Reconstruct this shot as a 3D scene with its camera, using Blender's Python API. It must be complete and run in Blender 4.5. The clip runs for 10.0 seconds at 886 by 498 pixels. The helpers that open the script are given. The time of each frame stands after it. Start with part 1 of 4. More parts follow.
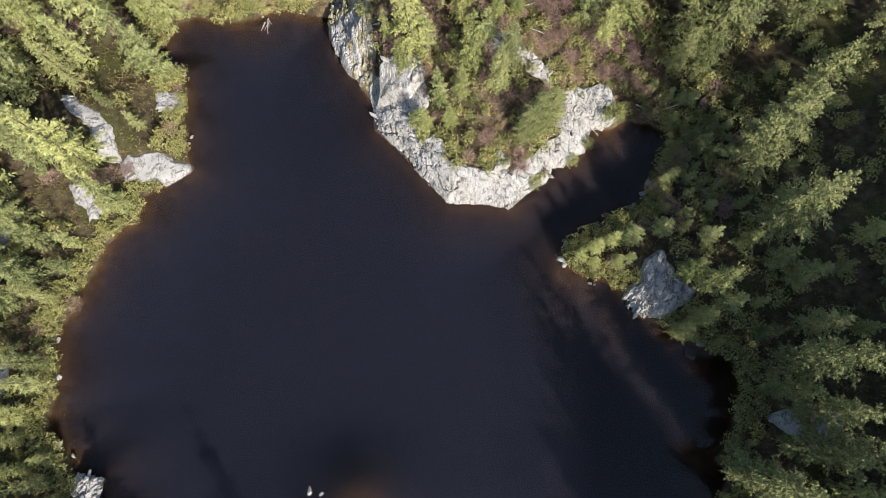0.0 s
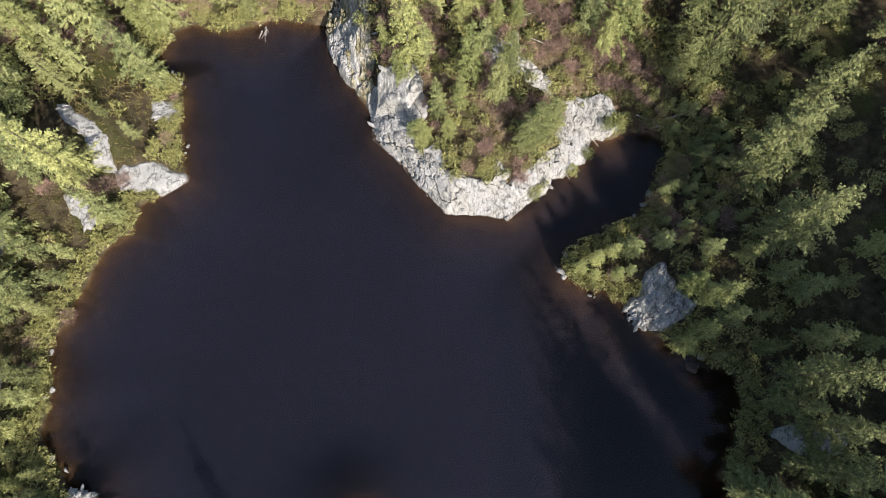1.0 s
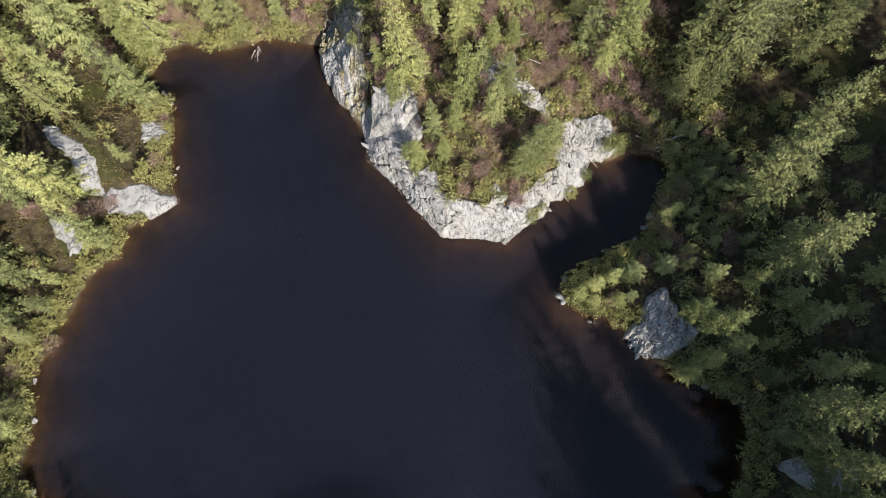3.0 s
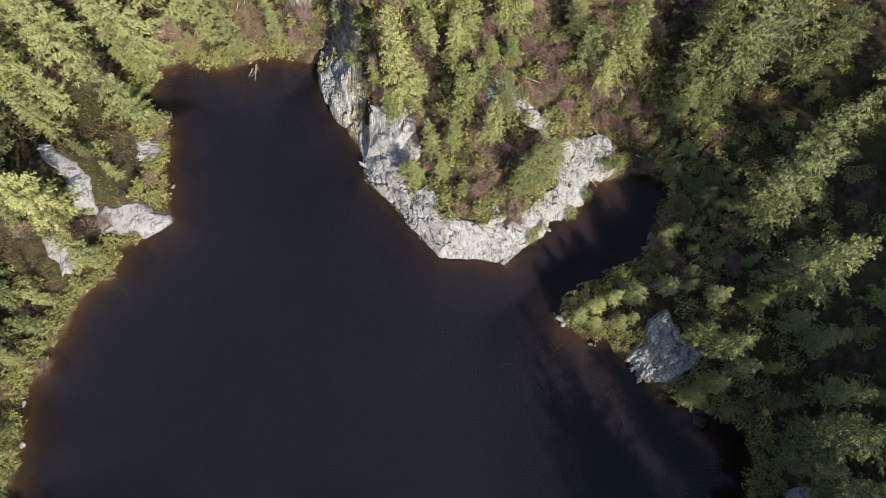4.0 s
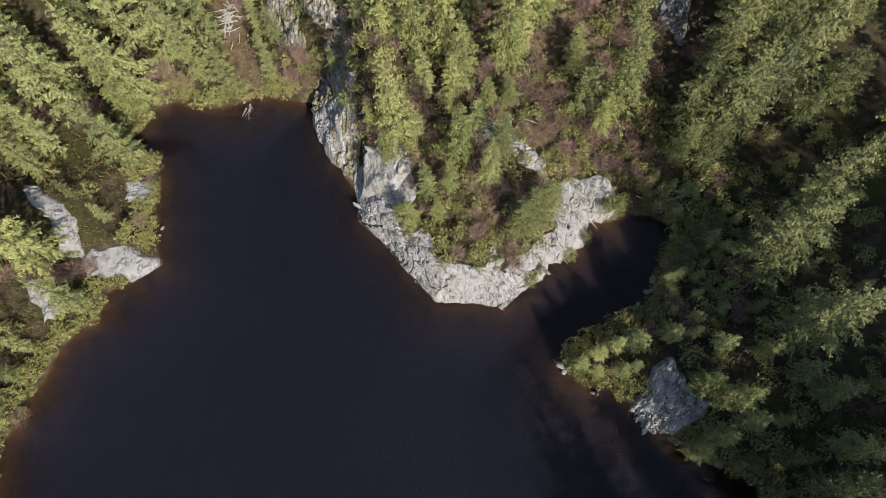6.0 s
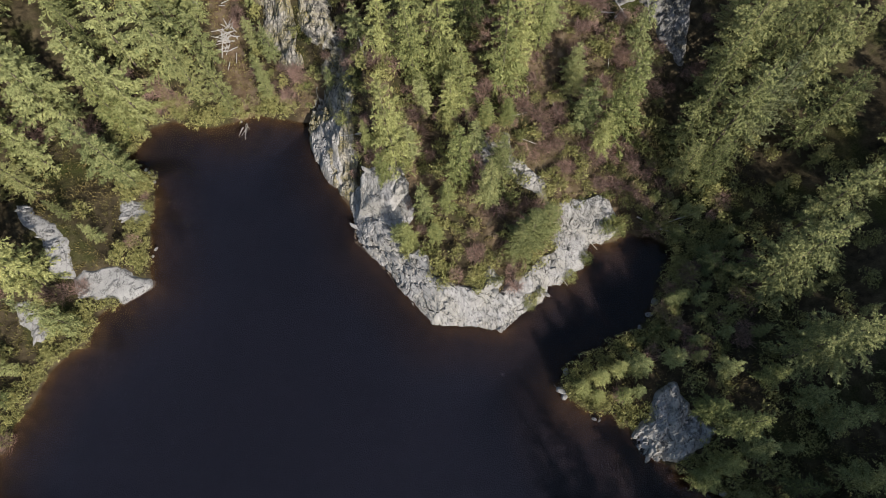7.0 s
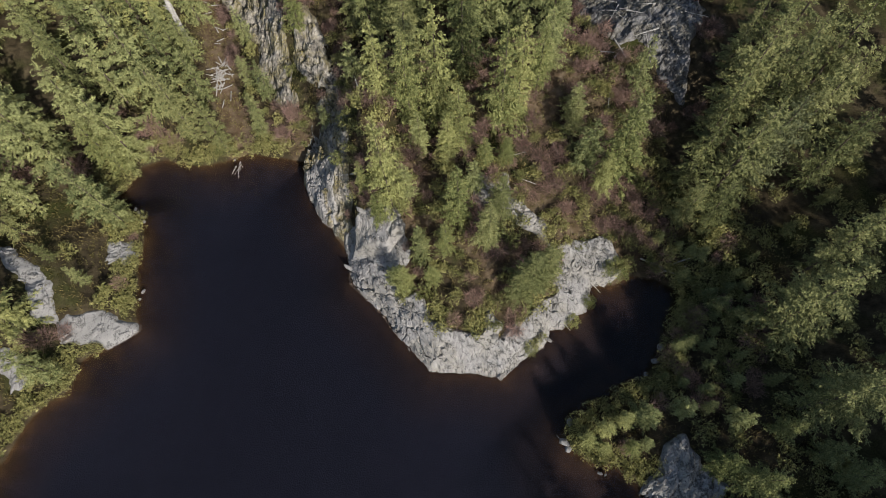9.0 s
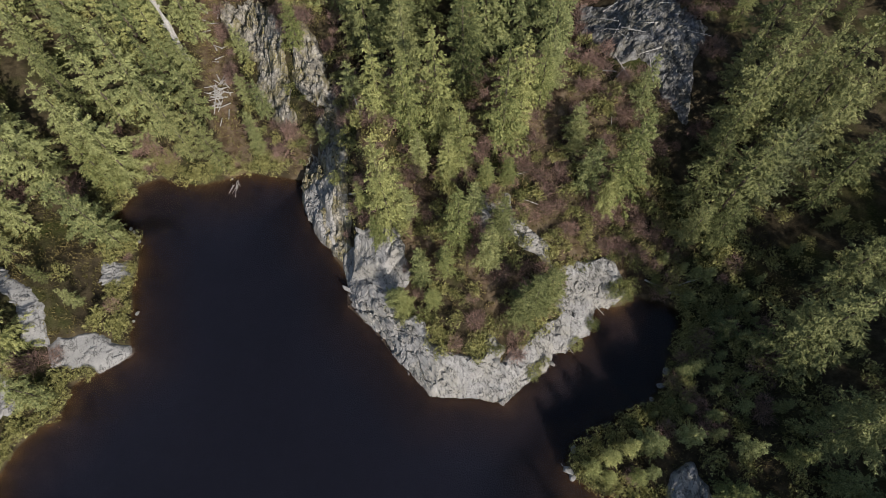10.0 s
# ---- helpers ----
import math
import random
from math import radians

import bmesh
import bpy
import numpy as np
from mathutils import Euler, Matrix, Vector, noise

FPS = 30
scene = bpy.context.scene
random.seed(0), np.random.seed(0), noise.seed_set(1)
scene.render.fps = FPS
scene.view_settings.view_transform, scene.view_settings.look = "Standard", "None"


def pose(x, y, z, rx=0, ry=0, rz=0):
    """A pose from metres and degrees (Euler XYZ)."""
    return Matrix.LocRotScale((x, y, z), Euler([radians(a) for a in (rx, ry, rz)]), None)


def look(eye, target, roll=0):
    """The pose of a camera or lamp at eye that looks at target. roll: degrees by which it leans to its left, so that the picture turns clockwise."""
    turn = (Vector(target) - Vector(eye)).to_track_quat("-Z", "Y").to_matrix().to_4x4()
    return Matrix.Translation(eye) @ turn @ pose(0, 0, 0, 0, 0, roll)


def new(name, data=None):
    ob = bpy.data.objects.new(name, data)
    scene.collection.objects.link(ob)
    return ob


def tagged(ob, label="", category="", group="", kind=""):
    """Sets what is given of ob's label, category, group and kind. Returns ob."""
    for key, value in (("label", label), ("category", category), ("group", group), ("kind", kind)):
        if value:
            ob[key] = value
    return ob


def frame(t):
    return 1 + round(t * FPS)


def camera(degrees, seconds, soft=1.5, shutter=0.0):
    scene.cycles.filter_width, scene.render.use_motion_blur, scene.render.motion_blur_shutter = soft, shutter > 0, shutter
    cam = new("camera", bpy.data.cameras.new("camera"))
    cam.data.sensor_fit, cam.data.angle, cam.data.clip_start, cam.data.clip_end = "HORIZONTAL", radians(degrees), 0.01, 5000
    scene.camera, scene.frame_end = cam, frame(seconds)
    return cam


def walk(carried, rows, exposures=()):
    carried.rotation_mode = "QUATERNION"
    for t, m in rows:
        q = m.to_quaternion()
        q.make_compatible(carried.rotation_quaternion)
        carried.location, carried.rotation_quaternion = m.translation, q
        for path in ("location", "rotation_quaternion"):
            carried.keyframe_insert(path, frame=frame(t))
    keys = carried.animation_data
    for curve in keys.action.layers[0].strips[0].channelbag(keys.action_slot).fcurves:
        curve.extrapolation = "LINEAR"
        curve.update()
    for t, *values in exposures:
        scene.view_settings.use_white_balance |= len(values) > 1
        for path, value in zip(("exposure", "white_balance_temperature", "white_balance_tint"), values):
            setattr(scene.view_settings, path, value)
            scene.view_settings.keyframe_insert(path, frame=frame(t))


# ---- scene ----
cam = camera(77.0, 10.0, soft=0.75)
PATH = [
    (0, (0.34, 0.113, 77.345), (0.25, 0.59, 75.405), -11.1),
    (0.5, (0.426, 0.859, 77.088), (0.337, 1.336, 75.148), -11.0),
    (1, (0.509, 1.512, 76.766), (0.42, 1.999, 74.828), -10.7),
    (1.5, (0.63, 2.071, 76.414), (0.541, 2.567, 74.479), -10.6),
    (2, (0.728, 2.655, 76.006), (0.64, 3.157, 74.072), -10.4),
    (2.5, (0.822, 3.258, 75.632), (0.736, 3.767, 73.7), -10.1),
    (4, (1.173, 5.068, 74.371), (1.088, 5.639, 72.456), -8.9),
    (4.5, (1.265, 5.771, 74.004), (1.183, 6.365, 72.096), -8.5),
    (5, (1.339, 6.457, 73.641), (1.258, 7.075, 71.74), -8.0),
    (5.5, (1.392, 7.145, 73.266), (1.312, 7.786, 71.373), -7.7),
    (7, (1.58, 8.904, 71.978), (1.506, 9.623, 70.113), -6.5),
    (7.5, (1.679, 9.56, 71.618), (1.607, 10.303, 69.763), -6.3),
    (8, (1.745, 10.211, 71.234), (1.674, 10.976, 69.388), -6.0),
    (8.5, (1.74, 10.866, 70.823), (1.672, 11.656, 68.987), -5.8),
    (9, (1.64, 11.566, 70.427), (1.574, 12.378, 68.601), -5.4),
    (9.5, (1.585, 12.298, 70.017), (1.521, 13.132, 68.201), -5.2),
    (10, (1.487, 13.109, 69.625), (1.424, 13.963, 67.818), -5.0),
]
EXPOSURES = [(0.0, 1.12), (2.5, 0.99), (4.5, 0.81), (7.5, 0.36), (10.0, 0.12)]
walk(cam, [(t, look(eye, target, roll)) for t, eye, target, roll in PATH], EXPOSURES)

# ---- sun and sky ----
SUN_DIR = Vector((0.54, -0.84, 0.0)).normalized()      # level direction towards the sun
SUN_UP = radians(31)
to_sun = Vector((SUN_DIR.x * math.cos(SUN_UP), SUN_DIR.y * math.cos(SUN_UP), math.sin(SUN_UP)))
world = bpy.data.worlds.new("sky")
scene.world = world
world.use_nodes = True
wn = world.node_tree.nodes
sky = wn.new("ShaderNodeTexSky")
sky.sky_type = 'NISHITA'
sky.sun_disc = False
sky.sun_elevation = SUN_UP
sky.sun_rotation = math.atan2(SUN_DIR.x, SUN_DIR.y)
wn["Background"].inputs["Strength"].default_value = 0.105
world.node_tree.links.new(sky.outputs[0], wn["Background"].inputs["Color"])
sun = new("sun", bpy.data.lights.new("sun", 'SUN'))
sun.data.energy = 5.0
sun.data.angle = radians(0.5)
sun.data.color = (1.0, 0.965, 0.91)
sun.matrix_world = Matrix.Translation((60, -90, 120)) @ to_sun.to_track_quat("Z", "Y").to_matrix().to_4x4()


# ---- materials ----
def material(name, rough=0.8):
    m = bpy.data.materials.new(name)
    m.use_nodes = True
    nt = m.node_tree
    b = nt.nodes["Principled BSDF"]
    b.inputs["Roughness"].default_value = rough
    b.inputs["Specular IOR Level"].default_value = 0.3
    return m, nt, b


def node(nt, kind, **values):
    n = nt.nodes.new(kind)
    for k, v in values.items():
        n.inputs[k.replace("_", " ")].default_value = v
    return n


def ramp(nt, fac, stops):
    r = nt.nodes.new("ShaderNodeValToRGB")
    e = r.color_ramp.elements
    while len(e) < len(stops):
        e.new(0.5)
    for el, (p, c) in zip(e, stops):
        el.position, el.color = p, (*c, 1)
    nt.links.new(fac, r.inputs[0])
    return r.outputs[0]


def mix(nt, fac, a, b, blend='MIX'):
    m = nt.nodes.new("ShaderNodeMix")
    m.data_type, m.blend_type = 'RGBA', blend
    for sock, v in ((m.inputs[0], fac), (m.inputs[6], a), (m.inputs[7], b)):
        if isinstance(v, (int, float)):
            sock.default_value = v
        elif isinstance(v, tuple):
            sock.default_value = (*v, 1)
        else:
            nt.links.new(v, sock)
    return m.outputs[2]


def math_node(nt, op, a, b=None, c=None, clamp=False):
    n = nt.nodes.new("ShaderNodeMath")
    n.operation, n.use_clamp = op, clamp
    for sock, v in zip(n.inputs, (a, b, c)):
        if v is None:
            continue
        if isinstance(v, (int, float)):
            sock.default_value = v
        else:
            nt.links.new(v, sock)
    return n.outputs[0]


def noise_tex(nt, vec, scale, detail=4.0, rough=0.55):
    n = node(nt, "ShaderNodeTexNoise", Scale=scale, Detail=detail, Roughness=rough)
    nt.links.new(vec, n.inputs["Vector"])
    return n.outputs["Fac"]


def bump(nt, b, height, strength, distance):
    n = node(nt, "ShaderNodeBump", Strength=strength, Distance=distance)
    nt.links.new(height, n.inputs["Height"])
    nt.links.new(n.outputs[0], b.inputs["Normal"])


def ground_material():
    m, nt, b = material("forest_floor", 0.95)
    b.inputs["Specular IOR Level"].default_value = 0.0
    pos = nt.nodes.new("ShaderNodeNewGeometry").outputs["Position"]
    xyz = nt.nodes.new("ShaderNodeSeparateXYZ")
    nt.links.new(pos, xyz.inputs[0])
    big, mid, fine = noise_tex(nt, pos, 0.16), noise_tex(nt, pos, 0.9), noise_tex(nt, pos, 6.0)
    soil = ramp(nt, mid, [(0.3, (0.028, 0.022, 0.014)), (0.5, (0.055, 0.043, 0.026)), (0.7, (0.095, 0.074, 0.043))])
    moss = ramp(nt, fine, [(0.3, (0.028, 0.034, 0.01)), (0.7, (0.07, 0.07, 0.026))])
    land = mix(nt, ramp(nt, big, [(0.5, (0, 0, 0)), (0.68, (1, 1, 1))]), soil, moss)
    litter = nt.nodes.new("ShaderNodeAttribute")
    litter.attribute_name = "litter"
    land = mix(nt, litter.outputs["Fac"], land, ramp(nt, mid, [(0.3, (0.075, 0.05, 0.03)), (0.5, (0.13, 0.09, 0.056)), (0.7, (0.2, 0.15, 0.105))]))
    land = mix(nt, 0.5, land, ramp(nt, fine, [(0.3, (0.5, 0.5, 0.5)), (0.7, (1.2, 1.2, 1.2))]), 'MULTIPLY')
    # water's absorption and scatter of light are painted into the bed colour by depth
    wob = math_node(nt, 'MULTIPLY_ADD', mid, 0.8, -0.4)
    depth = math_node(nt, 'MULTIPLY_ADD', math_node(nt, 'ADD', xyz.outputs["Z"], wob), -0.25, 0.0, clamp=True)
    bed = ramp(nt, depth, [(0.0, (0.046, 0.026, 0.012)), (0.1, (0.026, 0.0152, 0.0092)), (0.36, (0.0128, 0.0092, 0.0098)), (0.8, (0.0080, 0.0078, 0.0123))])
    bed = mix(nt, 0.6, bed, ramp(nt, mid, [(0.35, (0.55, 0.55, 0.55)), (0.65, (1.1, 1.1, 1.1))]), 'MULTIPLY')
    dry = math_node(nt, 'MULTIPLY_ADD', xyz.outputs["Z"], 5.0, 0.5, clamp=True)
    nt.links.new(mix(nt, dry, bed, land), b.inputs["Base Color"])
    bump(nt, b, fine, 0.6, 0.15)
    return m


def rock_material(name, pale, dark, moss_amount):
    m, nt, b = material(name, 0.85)
    pos = nt.nodes.new("ShaderNodeNewGeometry").outputs["Position"]
    stretch = nt.nodes.new("ShaderNodeMapping")
    stretch.inputs["Rotation"].default_value = (0.3, 0.2, 0.6)
    stretch.inputs["Scale"].default_value = (1.0, 0.35, 1.0)
    nt.links.new(pos, stretch.inputs[0])
    grain, patch, big = noise_tex(nt, pos, 9.0, 6.0, 0.65), noise_tex(nt, stretch.outputs[0], 1.6, 6.0, 0.6), noise_tex(nt, pos, 0.35)
    col = ramp(nt, patch, [(0.33, dark), (0.5, tuple((p + q) / 2 for p, q in zip(pale, dark))), (0.6, pale)])
    col = mix(nt, 0.5, col, ramp(nt, grain, [(0.3, (0.45, 0.45, 0.45)), (0.65, (1.1, 1.1, 1.1))]), 'MULTIPLY')
    lichen = math_node(nt, 'MULTIPLY', ramp(nt, big, [(0.42, (0, 0, 0)), (0.56, (1, 1, 1))]), moss_amount)
    lichen = math_node(nt, 'MULTIPLY', lichen, ramp(nt, grain, [(0.42, (0, 0, 0)), (0.55, (1, 1, 1))]))
    col = mix(nt, lichen, col, (0.19, 0.155, 0.055))
    bent = nt.nodes.new("ShaderNodeVectorMath")
    bent.operation = 'MULTIPLY_ADD'
    wander = node(nt, "ShaderNodeTexNoise", Scale=0.9, Detail=3.0)
    nt.links.new(pos, wander.inputs["Vector"])
    nt.links.new(wander.outputs["Color"], bent.inputs[0])
    bent.inputs[1].default_value = (0.9, 0.9, 0.9)
    nt.links.new(stretch.outputs[0], bent.inputs[2])
    crack = None
    for k, (scale, width, share) in enumerate(((0.5, 0.022, 0.46), (1.2, 0.03, 0.5), (2.4, 0.04, 0.55))):
        line = math_node(nt, 'ABSOLUTE', math_node(nt, 'SUBTRACT', noise_tex(nt, bent.outputs[0], scale, 5.0, 0.6), 0.5))
        line = math_node(nt, 'SUBTRACT', 1.0, math_node(nt, 'DIVIDE', line, width, clamp=True), clamp=True)
        where = ramp(nt, noise_tex(nt, pos, 0.7 + 0.5 * k), [(share, (0, 0, 0)), (share + 0.05, (1, 1, 1))])
        line = math_node(nt, 'MULTIPLY', line, where)
        crack = line if crack is None else math_node(nt, 'MAXIMUM', crack, line)
    col = mix(nt, math_node(nt, 'MULTIPLY', crack, 0.92), col, tuple(0.16 * v for v in dark))
    xyz = nt.nodes.new("ShaderNodeSeparateXYZ")
    nt.links.new(pos, xyz.inputs[0])
    wet = math_node(nt, 'MULTIPLY_ADD', xyz.outputs["Z"], 8.0, 0.25, clamp=True)
    col = mix(nt, wet, (0.06, 0.042, 0.028), col)
    nt.links.new(col, b.inputs["Base Color"])
    rough_height = math_node(nt, 'ADD', patch, math_node(nt, 'MULTIPLY', grain, 0.4))
    bump(nt, b, math_node(nt, 'SUBTRACT', rough_height, math_node(nt, 'MULTIPLY', crack, 0.8)), 0.16, 0.06)
    return m


def leaf_material(name, dark, light, through_light=0.25, own=1.0, fine=8.0, open_share=0.44):
    m, nt, b = material(name, 0.65)
    b.inputs["Specular IOR Level"].default_value = 0.12
    rnd = nt.nodes.new("ShaderNodeObjectInfo").outputs["Random"]
    isl = nt.nodes.new("ShaderNodeNewGeometry").outputs["Random Per Island"]
    att = nt.nodes.new("ShaderNodeAttribute")
    att.attribute_name = "tint"
    f = math_node(nt, 'FRACT', math_node(nt, 'MULTIPLY_ADD', rnd, own, att.outputs["Fac"]))
    f = math_node(nt, 'ADD', math_node(nt, 'MULTIPLY', f, 0.6), math_node(nt, 'MULTIPLY', isl, 0.4))
    col = ramp(nt, f, [(0.05, dark), (0.5, tuple((p + q) / 2 for p, q in zip(dark, light))), (0.95, light)])
    nt.links.new(col, b.inputs["Base Color"])
    pos = nt.nodes.new("ShaderNodeNewGeometry").outputs["Position"]
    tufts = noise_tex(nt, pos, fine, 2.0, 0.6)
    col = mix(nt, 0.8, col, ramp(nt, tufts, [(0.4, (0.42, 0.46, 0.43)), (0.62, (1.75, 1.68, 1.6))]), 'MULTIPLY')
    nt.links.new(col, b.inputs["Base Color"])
    bump(nt, b, tufts, 0.7, 0.12)
    t = nt.nodes.new("ShaderNodeBsdfTranslucent")
    nt.links.new(col, t.inputs[0])
    ms = nt.nodes.new("ShaderNodeMixShader")
    ms.inputs[0].default_value = through_light
    nt.links.new(b.outputs[0], ms.inputs[1])
    nt.links.new(t.outputs[0], ms.inputs[2])
    # gaps between the needles
    gaps = math_node(nt, 'LESS_THAN', noise_tex(nt, pos, fine * 1.7, 1.0, 0.5), open_share)
    clear = nt.nodes.new("ShaderNodeBsdfTransparent")
    cut = nt.nodes.new("ShaderNodeMixShader")
    nt.links.new(gaps, cut.inputs[0])
    nt.links.new(ms.outputs[0], cut.inputs[1])
    nt.links.new(clear.outputs[0], cut.inputs[2])
    nt.links.new(cut.outputs[0], nt.nodes["Material Output"].inputs[0])
    return m


def wood_material(name, dark, light):
    m, nt, b = material(name, 0.85)
    pos = nt.nodes.new("ShaderNodeTexCoord").outputs["Object"]
    n = noise_tex(nt, pos, 5.0)
    nt.links.new(ramp(nt, n, [(0.3, dark), (0.7, light)]), b.inputs["Base Color"])
    bump(nt, b, n, 0.5, 0.03)
    return m


def water_material():
    m, nt, b = material("pond_water", 0.04)
    b.inputs["Transmission Weight"].default_value = 1.0
    b.inputs["IOR"].default_value = 1.33
    b.inputs["Specular IOR Level"].default_value = 0.5
    b.inputs["Base Color"].default_value = (0.80, 0.78, 0.80, 1)
    pos = nt.nodes.new("ShaderNodeNewGeometry").outputs["Position"]
    bump(nt, b, noise_tex(nt, pos, 1.2, 3.0), 0.05, 0.1)
    return m


M_GROUND = ground_material()
M_ROCK = rock_material("pale_granite", (0.33, 0.312, 0.294), (0.262, 0.247, 0.233), 0.25)
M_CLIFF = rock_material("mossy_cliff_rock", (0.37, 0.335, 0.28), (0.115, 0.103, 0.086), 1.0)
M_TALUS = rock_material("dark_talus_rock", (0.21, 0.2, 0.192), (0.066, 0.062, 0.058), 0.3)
M_STONE = rock_material("shore_stone", (0.295, 0.281, 0.266), (0.255, 0.243, 0.23), 0.05)
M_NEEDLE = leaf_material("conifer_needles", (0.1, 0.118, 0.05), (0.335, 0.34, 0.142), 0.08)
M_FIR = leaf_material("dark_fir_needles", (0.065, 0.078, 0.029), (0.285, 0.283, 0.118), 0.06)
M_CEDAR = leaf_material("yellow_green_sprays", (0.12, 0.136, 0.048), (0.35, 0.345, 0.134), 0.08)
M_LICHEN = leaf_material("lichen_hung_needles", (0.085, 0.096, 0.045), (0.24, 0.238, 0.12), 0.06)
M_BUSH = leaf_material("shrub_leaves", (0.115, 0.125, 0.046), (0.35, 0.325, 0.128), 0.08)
M_TWIG = leaf_material("bare_shrub_twigs", (0.15, 0.098, 0.085), (0.36, 0.235, 0.195), 0.08, open_share=0.0)
M_TUFT = leaf_material("dry_grass_and_moss", (0.08, 0.08, 0.026), (0.21, 0.165, 0.072), 0.15, own=0.0, open_share=0.0)
M_BARK = wood_material("bark", (0.05, 0.037, 0.028), (0.14, 0.105, 0.08))
M_DEAD = wood_material("weathered_dead_wood", (0.22, 0.2, 0.18), (0.5, 0.47, 0.43))
M_WATER = water_material()

# ---- the plan of the pond: shore corners, going round clockwise ----
WEST_SHORE = [(-48.7, -14.1), (-48.8, -11.8), (-52.5, -11.3), (-53.7, -9.1), (-57.4, -4.5), (-56.7, 1.1), (-58.3, 7.0), (-56.1, 12.4),
              (-53.4, 19.5), (-52.4, 20.6), (-48.9, 24.6), (-47.9, 28.1), (-44.8, 29.3), (-41.7, 31.9), (-42.4, 37.2), (-43.3, 41.5),
              (-43.7, 45.5), (-44.5, 48.5), (-48.1, 51.1), (-48.5, 53.0), (-46.9, 57.3), (-42.9, 58.9)]
NORTH_SHORE = [(-36.6, 56.9), (-32.0, 58.3), (-29.3, 59.3), (-25.6, 58.9), (-21.4, 57.9), (-21.0, 53.8), (-18.9, 49.2), (-16.2, 46.5),
               (-14.8, 43.4), (-13.2, 38.1), (-9.7, 34.1), (-6.0, 30.4), (-2.7, 26.1), (2.1, 26.0), (6.3, 25.7), (10.2, 28.0),
               (11.9, 28.7), (12.3, 31.5), (14.4, 31.5), (17.5, 33.7), (18.3, 37.1), (21.6, 37.4), (24.0, 38.9)]
EAST_SHORE = [(28.1, 37.3), (30.0, 35.7), (28.6, 32.0), (26.1, 27.0), (23.5, 24.2), (19.0, 22.2), (14.4, 19.9), (13.1, 17.9),
              (13.9, 16.6), (17.0, 15.3), (19.7, 14.9), (21.5, 13.3), (21.8, 11.7), (22.4, 10.1), (25.7, 8.6), (27.8, 7.0),
              (29.6, 6.2), (32.8, 4.4), (34.9, 3.2), (35.5, -0.4), (34.7, -4.0), (31.9, -9.2), (33.2, -10.9), (31.8, -13.7)]
SOUTH_SHORE = [(29, -24), (18, -31), (4, -30), (-9, -24), (-20, -21), (-32, -27), (-42, -23)]
POND = np.array(WEST_SHORE + NORTH_SHORE + EAST_SHORE + SOUTH_SHORE, float)


def lattice(i, j, seed):
    h = (i * 374761393 + j * 668265263 + seed * 1442695041) & 0xFFFFFFFF
    h = ((h ^ (h >> 13)) * 1274126177) & 0xFFFFFFFF
    return ((h ^ (h >> 16)) & 0xFFFF) / 65535.0


def value_noise(x, y, seed):
    i, j = np.floor(x).astype(np.int64), np.floor(y).astype(np.int64)
    u, v = x - i, y - j
    u, v = u * u * (3 - 2 * u), v * v * (3 - 2 * v)
    a, b = lattice(i, j, seed), lattice(i + 1, j, seed)
    c, d = lattice(i, j + 1, seed), lattice(i + 1, j + 1, seed)
    return (a + (b - a) * u) * (1 - v) + (c + (d - c) * u) * v


def fbm(x, y, scale, seed, octaves=4):
    """Noise from about -1 to 1; scale: size of its largest lumps in metres."""
    total, amp, s = 0.0, 0.5, scale
    for k in range(octaves):
        total = total + amp * (2 * value_noise(x / s, y / s, seed + k) - 1)
        amp, s = amp * 0.5, s * 0.5
    return total


def inside_by(x, y, poly):
    """How far inside a polygon each point lies (outside: minus)."""
    poly = np.asarray(poly, float)
    best = np.full(x.shape, 1e9)
    inn = np.zeros(x.shape, bool)
    for (ax, ay), (bx, by) in zip(poly, np.roll(poly, -1, axis=0)):
        ex, ey = bx - ax, by - ay
        t = np.clip(((x - ax) * ex + (y - ay) * ey) / (ex * ex + ey * ey + 1e-12), 0, 1)
        best = np.minimum(best, (x - ax - t * ex) ** 2 + (y - ay - t * ey) ** 2)
        cross = ((ay > y) != (by > y)) & (x < ex * (y - ay) / (ey if abs(ey) > 1e-9 else 1e-9) + ax)
        inn ^= cross
    return np.where(inn, 1, -1) * np.sqrt(best)


def smooth(v, a, b):
    t = np.clip((v - a) / (b - a), 0, 1)
    return t * t * (3 - 2 * t)


def shore_distance(x, y):
    d = -inside_by(x, y, POND)
    return d + 0.9 * fbm(x, y, 3.5, 11) * smooth(np.abs(d), 12, 0)


# rises of the land: x, y, half-widths, height
RISES = [(2, 44, 13, 11, 1.8), (-11, 54, 5.5, 9, 6.5), (0, 64, 20, 13, 4.5), (26, 67, 12, 9, 6.0), (-21, 77, 7, 12, 7.0),
         (-58, 38, 6, 6, 2.0), (-75, 70, 25, 25, 3.0), (66, 0, 24, 45, 6.0)]


CREEK = [(-29.6, 58), (-32.4, 58), (-36.0, 70), (-41.0, 90), (-37.5, 90), (-33.0, 72)]
KNOLL = [(-17.5, 44), (-13, 33), (-4, 24), (8, 23), (20, 30), (27, 42), (27, 60), (14, 68), (-10, 70), (-22, 66), (-24, 57)]


CLEFT_TOP = [(-12.9, 41.5), (-12.4, 44.0), (-12.0, 46.5), (-10.8, 49.0), (-10.6, 53.0), (-11.5, 58.0), (-6.0, 60.0), (-4.0, 52.0), (-5.0, 44.0), (-8.0, 41.0)]


